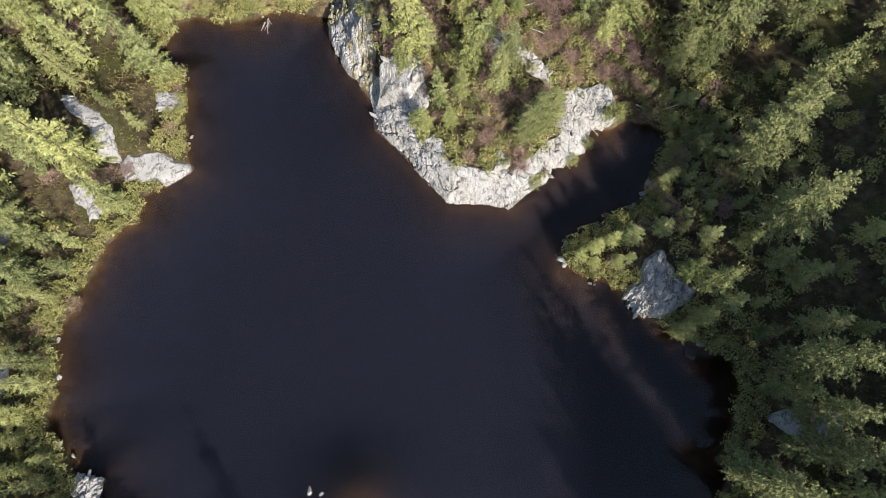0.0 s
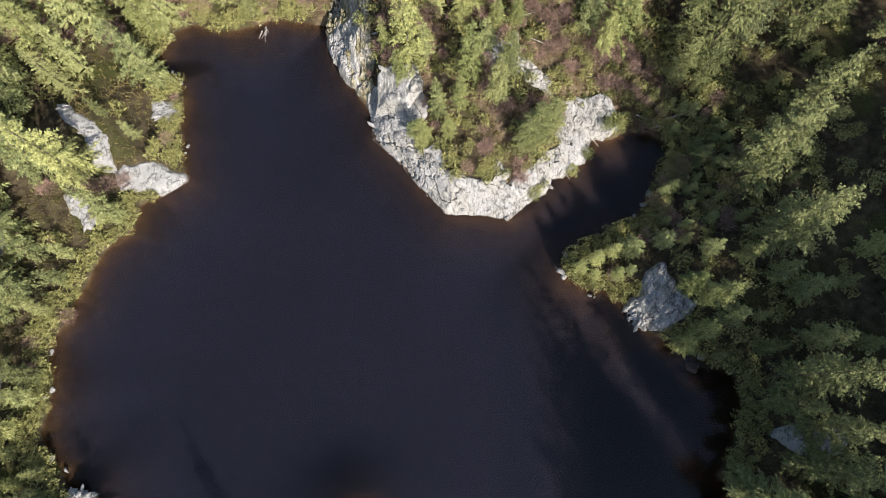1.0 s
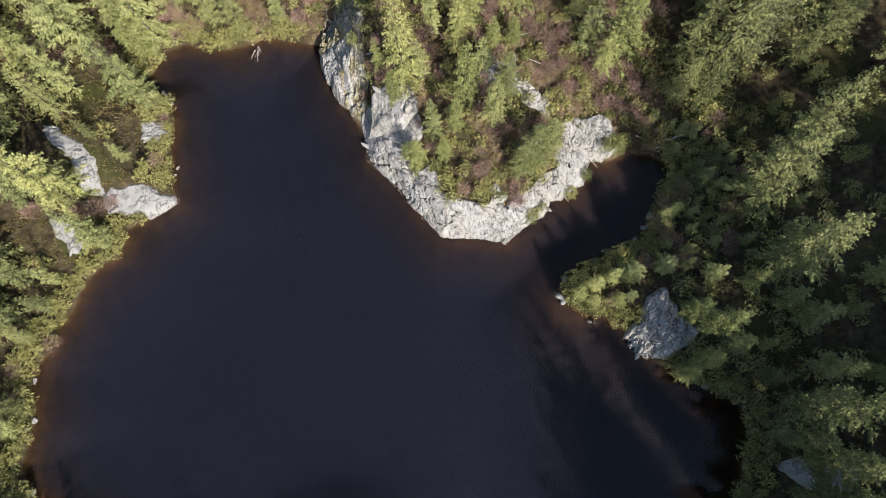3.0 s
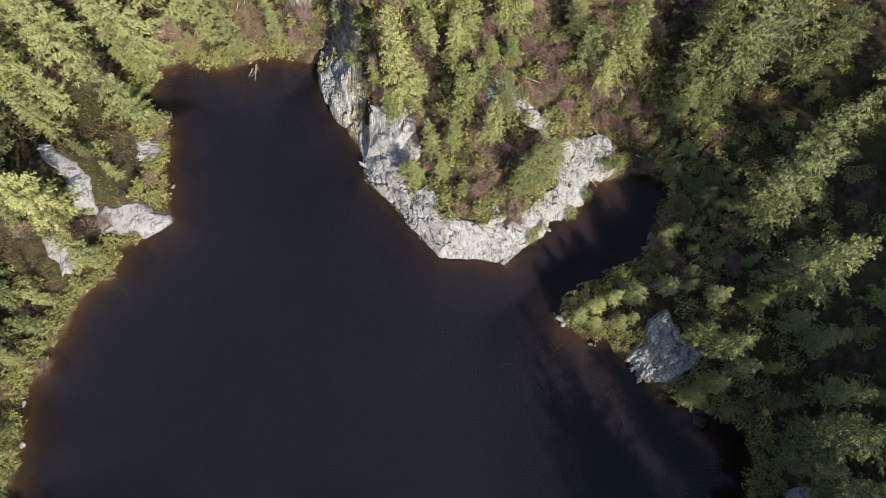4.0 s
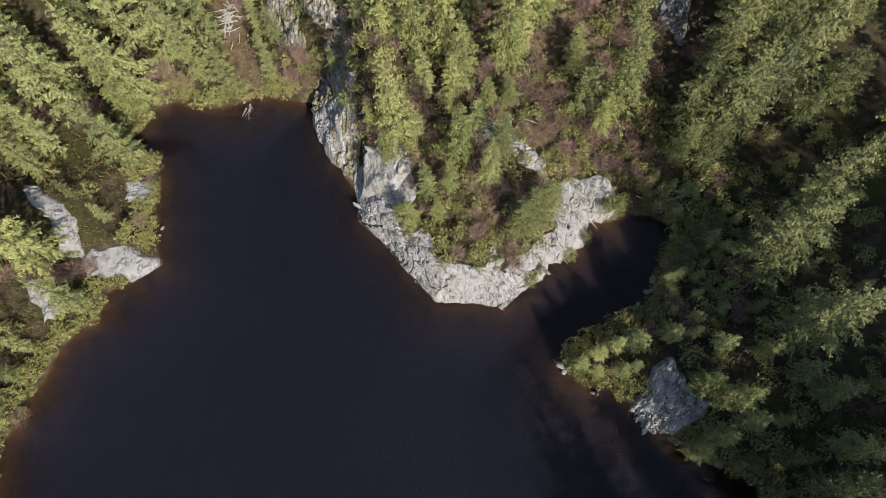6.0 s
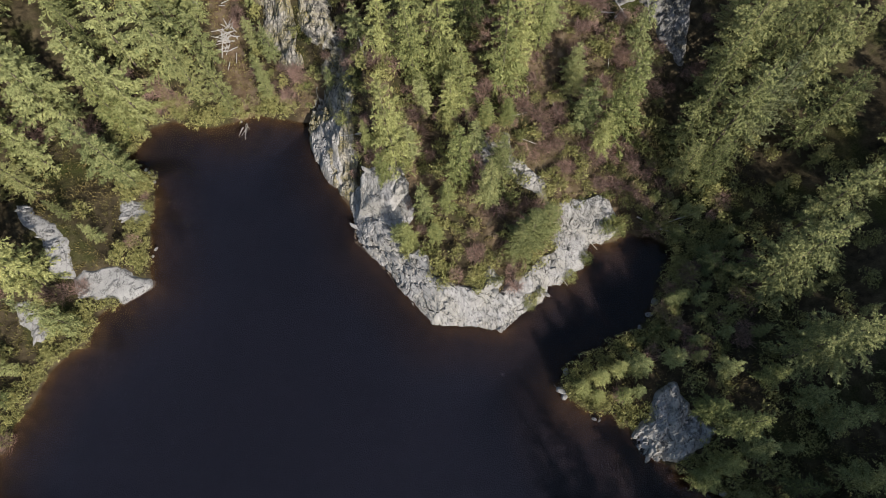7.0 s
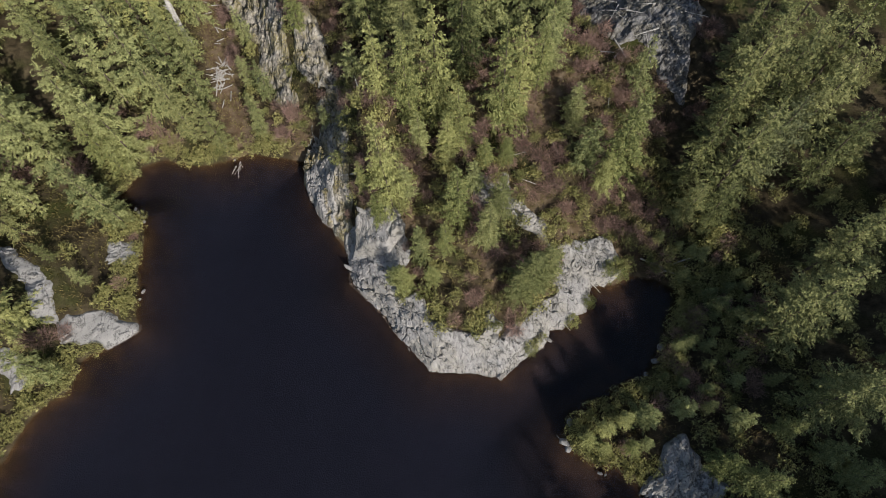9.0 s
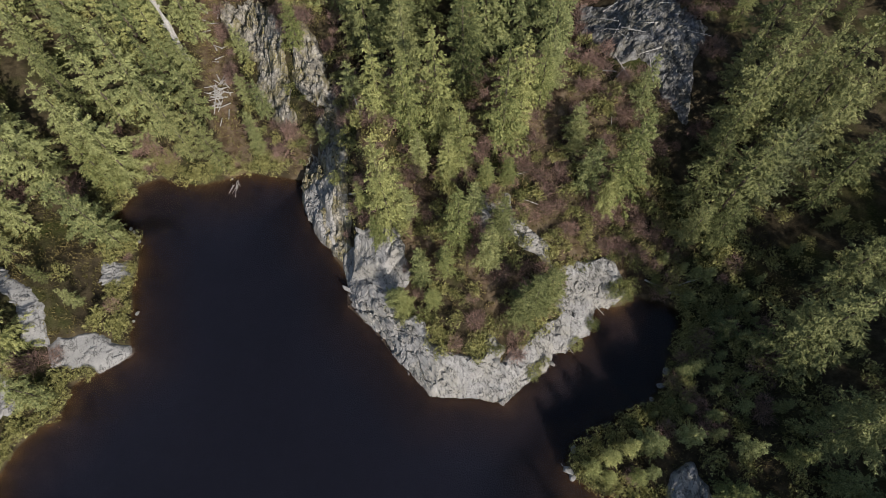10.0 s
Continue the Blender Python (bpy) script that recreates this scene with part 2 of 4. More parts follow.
def ground_height(x, y, d=None):
    x, y = np.asarray(x, float), np.asarray(y, float)
    if d is None:
        d = shore_distance(x, y)
    up = np.maximum(d, 0)
    slope = 0.20 + 0.09 * smooth(x, 15, 40) + 0.05 * smooth(y, 55, 80)
    land = 0.45 * (1 - np.exp(-up / 0.7)) + slope * 110 * (1 - np.exp(-up / 110))
    for cx, cy, rx, ry, h in RISES:
        land = land + h * np.exp(-((x - cx) / rx) ** 2 - ((y - cy) / ry) ** 2) * smooth(up, 0, 6)
    land = land + 2.1 * (1 - np.exp(-up / 4.2)) * smooth(inside_by(x, y, KNOLL), -3, 1.5)
    brow = inside_by(x, y, CLEFT_TOP)
    land = land + 0.9 * smooth(brow, -0.4, 0.3) * np.exp(-np.maximum(brow, 0) / 3) - 1.3 * smooth(-brow, 0, 0.5) * np.exp(-np.maximum(-brow, 0) / 2.5) * smooth(up, 0, 2.5)
    land = land + 0.9 * fbm(x, y, 9, 21) * smooth(up, 0, 5) + 0.25 * fbm(x, y, 1.8, 25) * smooth(up, 0, 2)
    land = land + 25 * smooth(up, 60, 500) * (0.6 + fbm(x, y, 260, 31))
    down = np.maximum(-d, 0)
    shelf = smooth(x, 2, 14) * np.maximum(smooth(y, 27, 22) * 0.75, smooth(x, 13, 17) * smooth(y, 20, 24) * 0.8)
    reef = np.exp(-((x + 14.5) / 6) ** 2 - ((y + 14.5) / 6) ** 2)
    deep = (4.5 - 2.6 * shelf) * (1 - np.exp(-down / 6.5)) * (1 - 0.93 * reef)
    return np.where(d > 0, land, -deep - 0.15 + 0.15 * np.exp(-down / 0.4))


# ---- building helpers ----
def mesh_of(name, verts, faces, mat, smooth_faces=False):
    """A mesh from arrays: faces all triangles or all quads."""
    verts, faces = np.asarray(verts, np.float32), np.asarray(faces, np.int32)
    me = bpy.data.meshes.new(name)
    me.vertices.add(len(verts))
    me.vertices.foreach_set("co", verts.ravel())
    k = faces.shape[1]
    me.loops.add(faces.size)
    me.loops.foreach_set("vertex_index", faces.ravel())
    me.polygons.add(len(faces))
    me.polygons.foreach_set("loop_start", np.arange(len(faces), dtype=np.int32) * k)
    me.polygons.foreach_set("use_smooth", np.full(len(faces), smooth_faces))
    me.update(calc_edges=True)
    me.validate()
    me.materials.append(mat)
    return me


def part(name, me, parent, label=""):
    ob = new(name, me)
    ob.parent = parent
    return tagged(ob, label)


def grid_faces(nx, ny):
    i = np.arange(nx * ny).reshape(ny, nx)
    return np.stack([i[:-1, :-1], i[:-1, 1:], i[1:, 1:], i[1:, :-1]], -1).reshape(-1, 4)


def tube(points, radii, sides=6):
    """Verts and quads of a tapered tube along points."""
    verts, faces = [], []
    for k, (p, r) in enumerate(zip(points, radii)):
        p = Vector(p)
        a = Vector(points[min(k + 1, len(points) - 1)]) - Vector(points[max(k - 1, 0)])
        q = a.to_track_quat("Z", "Y")
        for s in range(sides):
            w = 2 * math.pi * s / sides
            verts.append(p + q @ Vector((r * math.cos(w), r * math.sin(w), 0)))
    for k in range(len(points) - 1):
        for s in range(sides):
            a, b = k * sides + s, k * sides + (s + 1) % sides
            faces.append((a, b, b + sides, a + sides))
    n = len(verts)
    verts += [Vector(points[0]), Vector(points[-1])]
    for s in range(sides):
        faces.append((n, (s + 1) % sides, s, n))
        t = (len(points) - 1) * sides
        faces.append((n + 1, t + s, t + (s + 1) % sides, n + 1))
    tris = []
    for f in faces:
        if f[0] == f[3]:
            tris.append(f[:3])
        else:
            tris += [(f[0], f[1], f[2]), (f[0], f[2], f[3])]
    return np.array([tuple(v) for v in verts]), np.array(tris)


def joined(pieces):
    vs, fs, n = [], [], 0
    for v, f in pieces:
        vs.append(v)
        fs.append(f + n)
        n += len(v)
    return np.concatenate(vs), np.concatenate(fs)


# ---- ground and water ----
def axis(lo, hi, step, far):
    core = list(np.arange(lo, hi + 1e-6, step))
    out, s, v = [], step, hi
    while v < far:
        s *= 1.35
        v += s
        out.append(v)
    low, s, v = [], step, lo
    while v > -far:
        s *= 1.35
        v -= s
        low.append(v)
    return np.array(low[::-1] + core + out)


wx, wy = np.linspace(-64, 42, 60), np.linspace(-38, 64, 60)
X, Y = np.meshgrid(wx, wy)
water = new("water", mesh_of("water", np.stack([X, Y, np.zeros_like(X)], -1).reshape(-1, 3), grid_faces(60, 60), M_WATER, True))
water.visible_shadow = False
tagged(water, "still dark tannin-brown pond water with soft sky reflection", "pond", kind="structure")

# ---- rock outcrops ----
def ledges(u, v, size, seed, steps):
    """Broken rock: flat treads and steep irregular risers."""
    n = fbm(u, v, size, seed, 4) * steps
    whole = np.floor(n)
    return (whole + smooth(n - whole, 0.84, 1.0) + 0.1 * (n - whole)) / steps


def boulder(seed, mat, name="stone"):
    r = np.random.RandomState(seed)
    bm = bmesh.new()
    for k in range(16):
        d = Vector(r.normal(0, 1, 3)).normalized()
        bm.verts.new(Vector((d.x, d.y * 0.8, d.z * 0.6)) * r.uniform(0.85, 1.1))
    bmesh.ops.convex_hull(bm, input=bm.verts)
    for v in [v for v in bm.verts if not v.link_faces]:
        bm.verts.remove(v)
    bmesh.ops.bevel(bm, geom=bm.edges[:], offset=0.07, segments=1, affect='EDGES')
    me = bpy.data.meshes.new(name)
    bm.to_mesh(me)
    bm.free()
    me.materials.append(mat)
    return me


ROCKS, SLABS = [], []
BLOCKS = {m.name: [boulder(950 + k, m, "rock_block") for k in range(5)] for m in (M_ROCK, M_CLIFF, M_STONE, M_TALUS)}


def outcrop(poly, lift, cell, relief, step, mat, label, turn=0.7, seed=1, under=-0.4, name="rock_outcrop", grow=0.5, blocks=8):
    poly = np.array(poly, float)
    ROCKS.append(poly)
    if mat is M_STONE:
        SLABS.append(poly)
    lo, hi = poly.min(0) - 2.4, poly.max(0) + 2.4
    xs, ys = np.arange(lo[0], hi[0], step), np.arange(lo[1], hi[1], step)
    x, y = np.meshgrid(xs, ys)
    d = shore_distance(x, y)
    e = inside_by(x, y, poly) + grow + 0.9 * fbm(x, y, 2.2, seed + 40)
    body, core = smooth(e, -0.3, 0.7), smooth(e, 0, 0.7)
    z = ground_height(x, y, d) - 0.22 * fbm(x, y, 1.8, 25) * smooth(d, 0, 2) - 0.5 + body * (lift + 0.6)
    rough = relief * (0.75 + 0.55 * smooth(fbm(x, y, 7.0, seed + 63), -0.35, 0.3))
    c, q = math.cos(turn), math.sin(turn)
    u, v = x * c + y * q, -x * q + y * c
    z = z + core * rough * (1.3 * ledges(u, v * 2.2, cell * 1.5, seed, 6) + 0.45 * ledges(u + 0.4 * v, v * 1.6, cell * 0.6, seed + 5, 3))
    for k, (size, depth) in enumerate(((cell * 1.4, 0.6), (cell * 0.6, 0.4))):
        line = np.abs(fbm(u - 0.5 * k * v, v * 1.7, size, seed + 20 + k, 3))
        z = z - core * rough * depth * smooth(line, 0.05, 0.015) * smooth(fbm(x, y, 2.5, seed + 66 + k), -0.1, 0.12)
    z = z + 0.2 * relief * core * fbm(x, y, 6.0, seed + 62)
    keep = (e > -0.3) & (d > under)
    f = grid_faces(len(xs), len(ys))
    f = f[keep.ravel()[f].all(1)]
    used = np.unique(f)
    remap = np.zeros(x.size, np.int64)
    remap[used] = np.arange(len(used))
    v = np.stack([x, y, z], -1).reshape(-1, 3)[used]
    ob = new(name, mesh_of(name, v, remap[f], mat))
    pick = np.random.RandomState(seed + 70)
    tops = np.flatnonzero(((e > 0.5) & (z > 0.2)).ravel())
    for k in range(blocks):
        i = tops[pick.randint(len(tops))]
        r = pick.uniform(0.25, 0.75)
        b = part("rock_block", BLOCKS[mat.name][k % 5], ob)
        b.matrix_basis = Matrix.LocRotScale((x.flat[i], y.flat[i], z.flat[i]), Euler((pick.uniform(-0.3, 0.3), pick.uniform(-0.3, 0.3), turn + pick.uniform(-0.5, 0.5))),
                                            (r * pick.uniform(1.0, 1.8), r * pick.uniform(0.6, 1.0), r * 0.6))
    return tagged(ob, label, "rock", group="rock outcrops round the pond")


PEN_FACE = [(-14.6, 44.5), (-11.4, 45.6), (-6.6, 45.4), (-5.3, 39.7), (-6.4, 38.5), (-6.0, 34.8), (-3.3, 34.3), (-2.6, 32.3), (-0.3, 30.3),
            (4.1, 29.8), (4.9, 32.4), (5.6, 32.0), (6.2, 31.0), (5.5, 29.0), (9.3, 31.3), (11.6, 33.6), (13.6, 35.2), (14.0, 41.0), (21.3, 42.2),
            (22.3, 39), (18.6, 35.5), (17.9, 33.2), (14.5, 30.8), (12.5, 27.8), (6.5, 24.8), (2, 25.2), (-3.2, 25.4), (-6.8, 29.8), (-10.5, 33.6), (-14, 37.8)]
outcrop(PEN_FACE, 0.5, 2.6, 0.66, 0.105, M_ROCK, "pale grey fractured granite slabs along the pond edge", 2.2, 3, grow=0.7, blocks=46)
outcrop([(-21.4, 58.3), (-16.8, 63.9), (-14.7, 63.8), (-13.1, 57.8), (-12.8, 51.2), (-13.3, 46.7), (-13.6, 43.2), (-16.5, 46), (-19.6, 49), (-21.6, 54)],
        0.4, 1.6, 1.1, 0.22, M_CLIFF, "steep dark grey cliff falling into the pond", 2.0, 9, name="cliff")
outcrop([(-20.9, 54.5), (-18.2, 55.7), (-16.9, 54.7), (-15.1, 51.8), (-15.6, 49.0), (-16.1, 46.9), (-18.9, 48.6), (-20.8, 52)],
        0.9, 1.5, 0.8, 0.2, M_ROCK, "pale granite block jutting from the cliff foot", 2.0, 12)
outcrop([(-51.8, 32.5), (-50.0, 34.0), (-45.6, 34.5), (-44.1, 34.1), (-43.5, 33.4), (-41.3, 33.0), (-41.0, 31.6), (-42.6, 29.5), (-43.9, 28.7), (-44.9, 29.3), (-46.5, 30.0), (-48.4, 29.8), (-50.5, 30.4)],
        0.1, 2.8, 0.06, 0.16, M_STONE, "smooth pale granite slab running into the pond", 0.4, 15, grow=0.2)
outcrop([(-59.4, 42.8), (-57.5, 41.9), (-56.8, 40.5), (-55.0, 40.0), (-52.9, 37.8), (-51.9, 35.2), (-51.2, 33.6), (-50.8, 32.3), (-52.9, 32.3), (-54.3, 33.2), (-54.0, 34.4), (-54.5, 36.6), (-55.6, 38.7), (-57.9, 39.8), (-59.8, 41.0)],
        0.1, 2.4, 0.08, 0.16, M_STONE, "pale cracked granite slab among the trees", 0.4, 18, grow=0.5)
outcrop([(-46.9, 43.8), (-44.8, 44.3), (-44.1, 42.9), (-44.9, 41.3), (-46.5, 41.6)], 0.5, 1.2, 0.4, 0.18, M_STONE, "small pale granite outcrop by the shore", 0.4, 21)
outcrop([(7.6, 49.5), (7.9, 46.4), (9.7, 45.5), (11.9, 44.1), (12.8, 41.6), (13.8, 40.3), (11.4, 42.2), (8.9, 43.4), (6.8, 45.1), (6.6, 48.5)],
        0.5, 1.1, 0.7, 0.2, M_ROCK, "broken grey granite ledge on the wooded knoll", 2.4, 24)
outcrop([(3.2, 49.5), (6.0, 48.8), (6.2, 45.6), (4.2, 44.8), (3.0, 46.5)], 0.4, 1.1, 0.7, 0.2, M_ROCK, "shaded grey granite ledge on the wooded knoll", 2.4, 26)
outcrop([(21.0, 11.4), (23.1, 13.6), (24.9, 16.6), (26.5, 17.4), (27.3, 14.3), (30.1, 12.3), (29.2, 11.2), (26.5, 9.0), (22.6, 9.2)],
        0.6, 1.7, 0.95, 0.14, M_ROCK, "pale jagged granite knob by the water", 1.2, 28)
outcrop([(38.3, -3.9), (40.5, -2.8), (43.3, -2.5), (44.5, -3.9), (42.7, -6.5), (40.0, -6.2)], 0.5, 2.2, 0.25, 0.2, M_ROCK, "shaded grey granite slab under the trees", 1.2, 31)
outcrop([(-36.1, 87.5), (-31.0, 87.4), (-26.0, 80.3), (-23.9, 77.9), (-23.2, 71.2), (-21.9, 63.5), (-25.3, 64.6), (-28.2, 69.3), (-28.9, 74.7), (-31.6, 78.2), (-34.3, 80.1)],
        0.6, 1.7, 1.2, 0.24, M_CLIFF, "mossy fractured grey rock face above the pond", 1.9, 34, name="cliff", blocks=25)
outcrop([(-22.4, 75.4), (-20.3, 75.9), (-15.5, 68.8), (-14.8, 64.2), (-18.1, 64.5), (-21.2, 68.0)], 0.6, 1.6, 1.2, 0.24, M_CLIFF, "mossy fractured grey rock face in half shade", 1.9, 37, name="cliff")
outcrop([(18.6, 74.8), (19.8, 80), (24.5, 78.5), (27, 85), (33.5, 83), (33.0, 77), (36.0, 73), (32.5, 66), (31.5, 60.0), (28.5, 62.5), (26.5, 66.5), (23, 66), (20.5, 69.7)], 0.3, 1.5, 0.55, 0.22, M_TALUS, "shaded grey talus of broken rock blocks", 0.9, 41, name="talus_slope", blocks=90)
outcrop([(-52.6, -10.6), (-50.0, -9.9), (-47.9, -11.2), (-48.0, -15.5), (-51, -16)], 0.5, 1.3, 0.5, 0.2, M_STONE, "pale granite outcrop at the pond edge", 1.0, 44)
outcrop([(-57.6, 28.8), (-56.0, 28.9), (-53.4, 25.4), (-54.2, 24.3), (-56.8, 26.4)], 0.1, 1.6, 0.12, 0.2, M_STONE, "narrow pale granite slab in the shade of trees", 0.9, 52)
outcrop([(-69, 23), (-66, 23.4), (-65, 20.5), (-66.6, 19.4), (-69, 20)], 0.5, 1.3, 0.5, 0.22, M_STONE, "pale granite outcrop among the trees", 1.0, 47)
outcrop([(-66.5, 4.5), (-63.8, 4.4), (-63.4, -0.5), (-65.3, -3), (-67, 0)], 0.5, 1.3, 0.5, 0.22, M_STONE, "pale granite outcrop among the trees", 1.0, 49)


# the ground lies a little lower under the outcrops
gx, gy = axis(-92, 84, 0.75, 2600), axis(-36, 118, 0.75, 2600)
X, Y = np.meshgrid(gx, gy)
Z = ground_height(X, Y)
near = (X > -75) & (X < 50) & (Y > -20) & (Y < 92)
for poly in ROCKS:
    Z[near] -= 0.9 * smooth(inside_by(X[near], Y[near], poly), 0.2, 1.4)
ground = new("ground", mesh_of("ground", np.stack([X, Y, Z], -1).reshape(-1, 3), grid_faces(len(gx), len(gy)), M_GROUND, True))
litter = np.zeros(X.shape)
litter[near] = np.maximum(smooth(inside_by(X[near], Y[near], CREEK), -1.5, 0.5), 0.75 * smooth(inside_by(X[near], Y[near], KNOLL), -1, 2) * smooth(fbm(X[near], Y[near], 6, 83), -0.25, 0.15))
ground.data.attributes.new("litter", 'FLOAT', 'POINT').data.foreach_set("value", litter.ravel().astype(np.float32))
tagged(ground, "mossy brown forest floor sloping down to a pond bed painted darker with depth", "ground", kind="structure")


# ---- trees ----
def frond(r, at, out, side, length, width, n, sag):
    """A flat spray: a row of twigs on both sides of a stem, longest a third of the way along."""
    k = np.arange(n)
    u = (k + r.uniform(0.1, 0.9, n)) / n
    tris = []
    for sg in (-1, 1):
        c = at + np.outer(u * length, out)
        c[:, 2] -= sag * length * u * u
        reach = width * (0.75 + 0.9 * u) * (1.15 - u) ** 0.7 * r.uniform(0.7, 1.35, n)
        tip = c + np.outer(reach * 0.75, out) + np.outer(reach * 0.85 * sg, side)
        tip[:, 2] += reach * r.uniform(-1.0, 0.1, n)
        half = np.outer(r.uniform(0.34, 0.5, n) * length / n + 0.02, out)
        half[:, 2] += r.uniform(-0.6, 0.6, n) * length / n
        tris.append(np.stack([c - half, c + half, tip], 1))
    a = at + out * length * 0.82
    b = at + out * length * 1.12
    a[2] -= sag * length * 0.67
    b[2] -= sag * length * 1.2
    tris.append(np.array([[a + side * 0.16 * width, a - side * 0.16 * width, b]]))
    return np.concatenate(tris)


def conifer(seed, height, reach, whorls, per, pitch, bare=0.1, droop=0.3, cone=0.85):
    """Trunk and crown of a conifer: tiers of drooping boughs, each a spray with smaller sprays on its sides. pitch: metres from twig to twig."""
    r = np.random.RandomState(seed)
    lean = [(0, 0, 0)]
    for k in range(1, 7):
        lean.append((lean[-1][0] + r.uniform(-0.06, 0.06), lean[-1][1] + r.uniform(-0.06, 0.06), height * k / 6))
    trunk = tube(lean, [height * 0.011 * (1 - k / 6.2) + 0.01 for k in range(7)], 6)
    tris = []
    lop = r.uniform(0, 6.28)
    for w in range(whorls):
        f = (w + r.uniform(0, 0.6)) / whorls
        zf = bare + (1 - bare) * f ** 0.9
        z0 = height * min(zf, 0.985)
        base_len = reach * (1 - zf) ** cone * (1.0 if f > 0.15 else 0.75) + 0.22
        spin = r.uniform(0, 6.28)
        n = max(3, int(round(per * (1 - 0.4 * f))))
        for k in range(n):
            a = spin + 6.283 * k / n + r.uniform(-0.3, 0.3)
            L = base_len * r.uniform(0.6, 1.25) * (1 + 0.16 * math.cos(a - lop))
            rise = r.uniform(-0.1, 0.2) + 0.45 * f
            out = np.array([math.cos(a), math.sin(a), rise])
            side = np.array([-math.sin(a), math.cos(a), r.uniform(-0.35, 0.35)])
            at = np.array([0, 0, z0 + r.uniform(-0.12, 0.12)]) + out * 0.06 * L
            wide = 0.2 * L + 0.12 if L < 1.2 else 0.07 * L + 0.26
            tris.append(frond(r, at, out, side, L, wide, max(3, int(L / pitch)), droop))
            if L < 0.9:
                continue
            for q in range(int(min(9, 2 + 2.4 * L))):
                s = r.uniform(0.18, 0.8)
                sg = 1 if q % 2 else -1
                c = at + out * (L * s)
                c[2] -= droop * L * s * s
                way = out * r.uniform(0.55, 0.85) + side * (sg * r.uniform(0.6, 0.85))
                way[2] -= droop * s
                l2 = (0.2 + 0.36 * L * (1.05 - s)) * r.uniform(0.8, 1.2)
                tris.append(frond(r, c, way, np.cross((0, 0, 1.0), way) + np.array([0, 0, r.uniform(-0.4, 0.4)]), l2, 0.14 + 0.17 * l2, max(2, int(l2 / pitch)), 0.25))
        for k in range(3):
            a = spin + 2.1 * k + 0.5
            out = np.array([math.cos(a), math.sin(a), 0.35])
            L = 0.42 * base_len
            tris.append(frond(r, np.array([0, 0, z0 + 0.5 * height / whorls]), out, np.array([-math.sin(a), math.cos(a), 0.0]), L, 0.18 + 0.2 * L, max(3, int(L / pitch)), 0.2))
    top = np.array([lean[-1][0], lean[-1][1], height])
    for k in range(5):
        a = k * 1.257
        d = np.array([math.cos(a), math.sin(a), 0])
        tris.append(np.array([[top + d * 0.1 - (0, 0, 0.9), top - d[[1, 0, 2]] * 0.1 - (0, 0, 0.9), top + d * 0.05 + (0, 0, 0.35)]]))
    t = np.concatenate(tris).reshape(-1, 3)
    return trunk, (t, np.arange(len(t)).reshape(-1, 3))


def broadcrown(seed, height, reach, clumps, leaves):
    """A round-headed small tree: forked stem and clumps of leaf sprays."""
    r = np.random.RandomState(seed)
    pieces = [tube([(0, 0, 0), (0.1, 0.05, height * 0.4), (0.05, 0.1, height * 0.75)], [0.14, 0.1, 0.03], 6)]
    tris = []
    for k in range(clumps):
        a, u = r.uniform(0, 6.283), r.uniform(0.12, 1) ** 0.6
        zc = height * r.uniform(0.3, 0.95)
        span = reach * math.sqrt(max(0.05, 1 - ((zc / height - 0.5) / 0.55) ** 2))
        c = np.array([math.cos(a) * u * span, math.sin(a) * u * span, zc])
        if k % 4 == 0:
            pieces.append(tube([(0.05, 0.05, zc * 0.55), tuple(c)], [0.05, 0.015], 4))
        rad = r.uniform(0.35, 0.75)
        for q in range(leaves):
            d = r.normal(0, 1, 3)
            d[2] = abs(d[2]) * 0.7
            p = c + d / np.linalg.norm(d) * rad * r.uniform(0.4, 1)
            e, g = r.normal(0, 0.05, 3), r.normal(0, 0.08, 3)
            tris.append((p - e, p + e, p + g + d * 0.1))
    t = np.array(tris).reshape(-1, 3)
    return joined(pieces), (t, np.arange(len(t)).reshape(-1, 3))


# (height, shape) of each kind of tree, built once
TALL = [conifer(100 + k, 20.0, (4.0, 3.5, 4.5)[k % 3], 16, 6, 0.26, cone=0.72, droop=0.25) for k in range(5)]
SLIM = [conifer(200 + k, 12.0, (2.7, 2.4, 3.1)[k % 3], 12, 6, 0.23, bare=0.05, cone=0.72) for k in range(6)]
CEDAR = [conifer(300 + k, 16.0, (3.5, 3.1)[k % 2], 15, 6, 0.25, bare=0.05, droop=0.38, cone=0.62) for k in range(4)]
# simpler shapes for the woods round about
PLAIN = {"tall": [conifer(150 + k, 20.0, 4.2, 16, 6, 0.6, cone=0.72, droop=0.25) for k in range(3)], "slim": [conifer(250 + k, 12.0, 2.9, 13, 5, 0.5, bare=0.05, cone=0.72) for k in range(3)],
         "cedar": [conifer(350 + k, 16.0, 3.4, 15, 5, 0.55, bare=0.05, droop=0.38, cone=0.62) for k in range(3)]}
ROUND = [broadcrown(400 + k, 6.0, 2.6, 62, 75) for k in range(3)]
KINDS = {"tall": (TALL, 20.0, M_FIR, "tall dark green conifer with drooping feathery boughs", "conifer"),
         "slim": (SLIM, 12.0, M_NEEDLE, "slender green conifer with dense short boughs", "conifer"),
         "cedar": (CEDAR, 16.0, M_CEDAR, "yellow-green conifer with drooping sprays", "conifer"),
         "grey": (TALL, 20.0, M_LICHEN, "tall grey-green conifer hung with pale lichen", "conifer"),
         "round": (ROUND, 6.0, M_CEDAR, "round-headed yellow-green small tree by the water", "tree")}
PROTO = {}


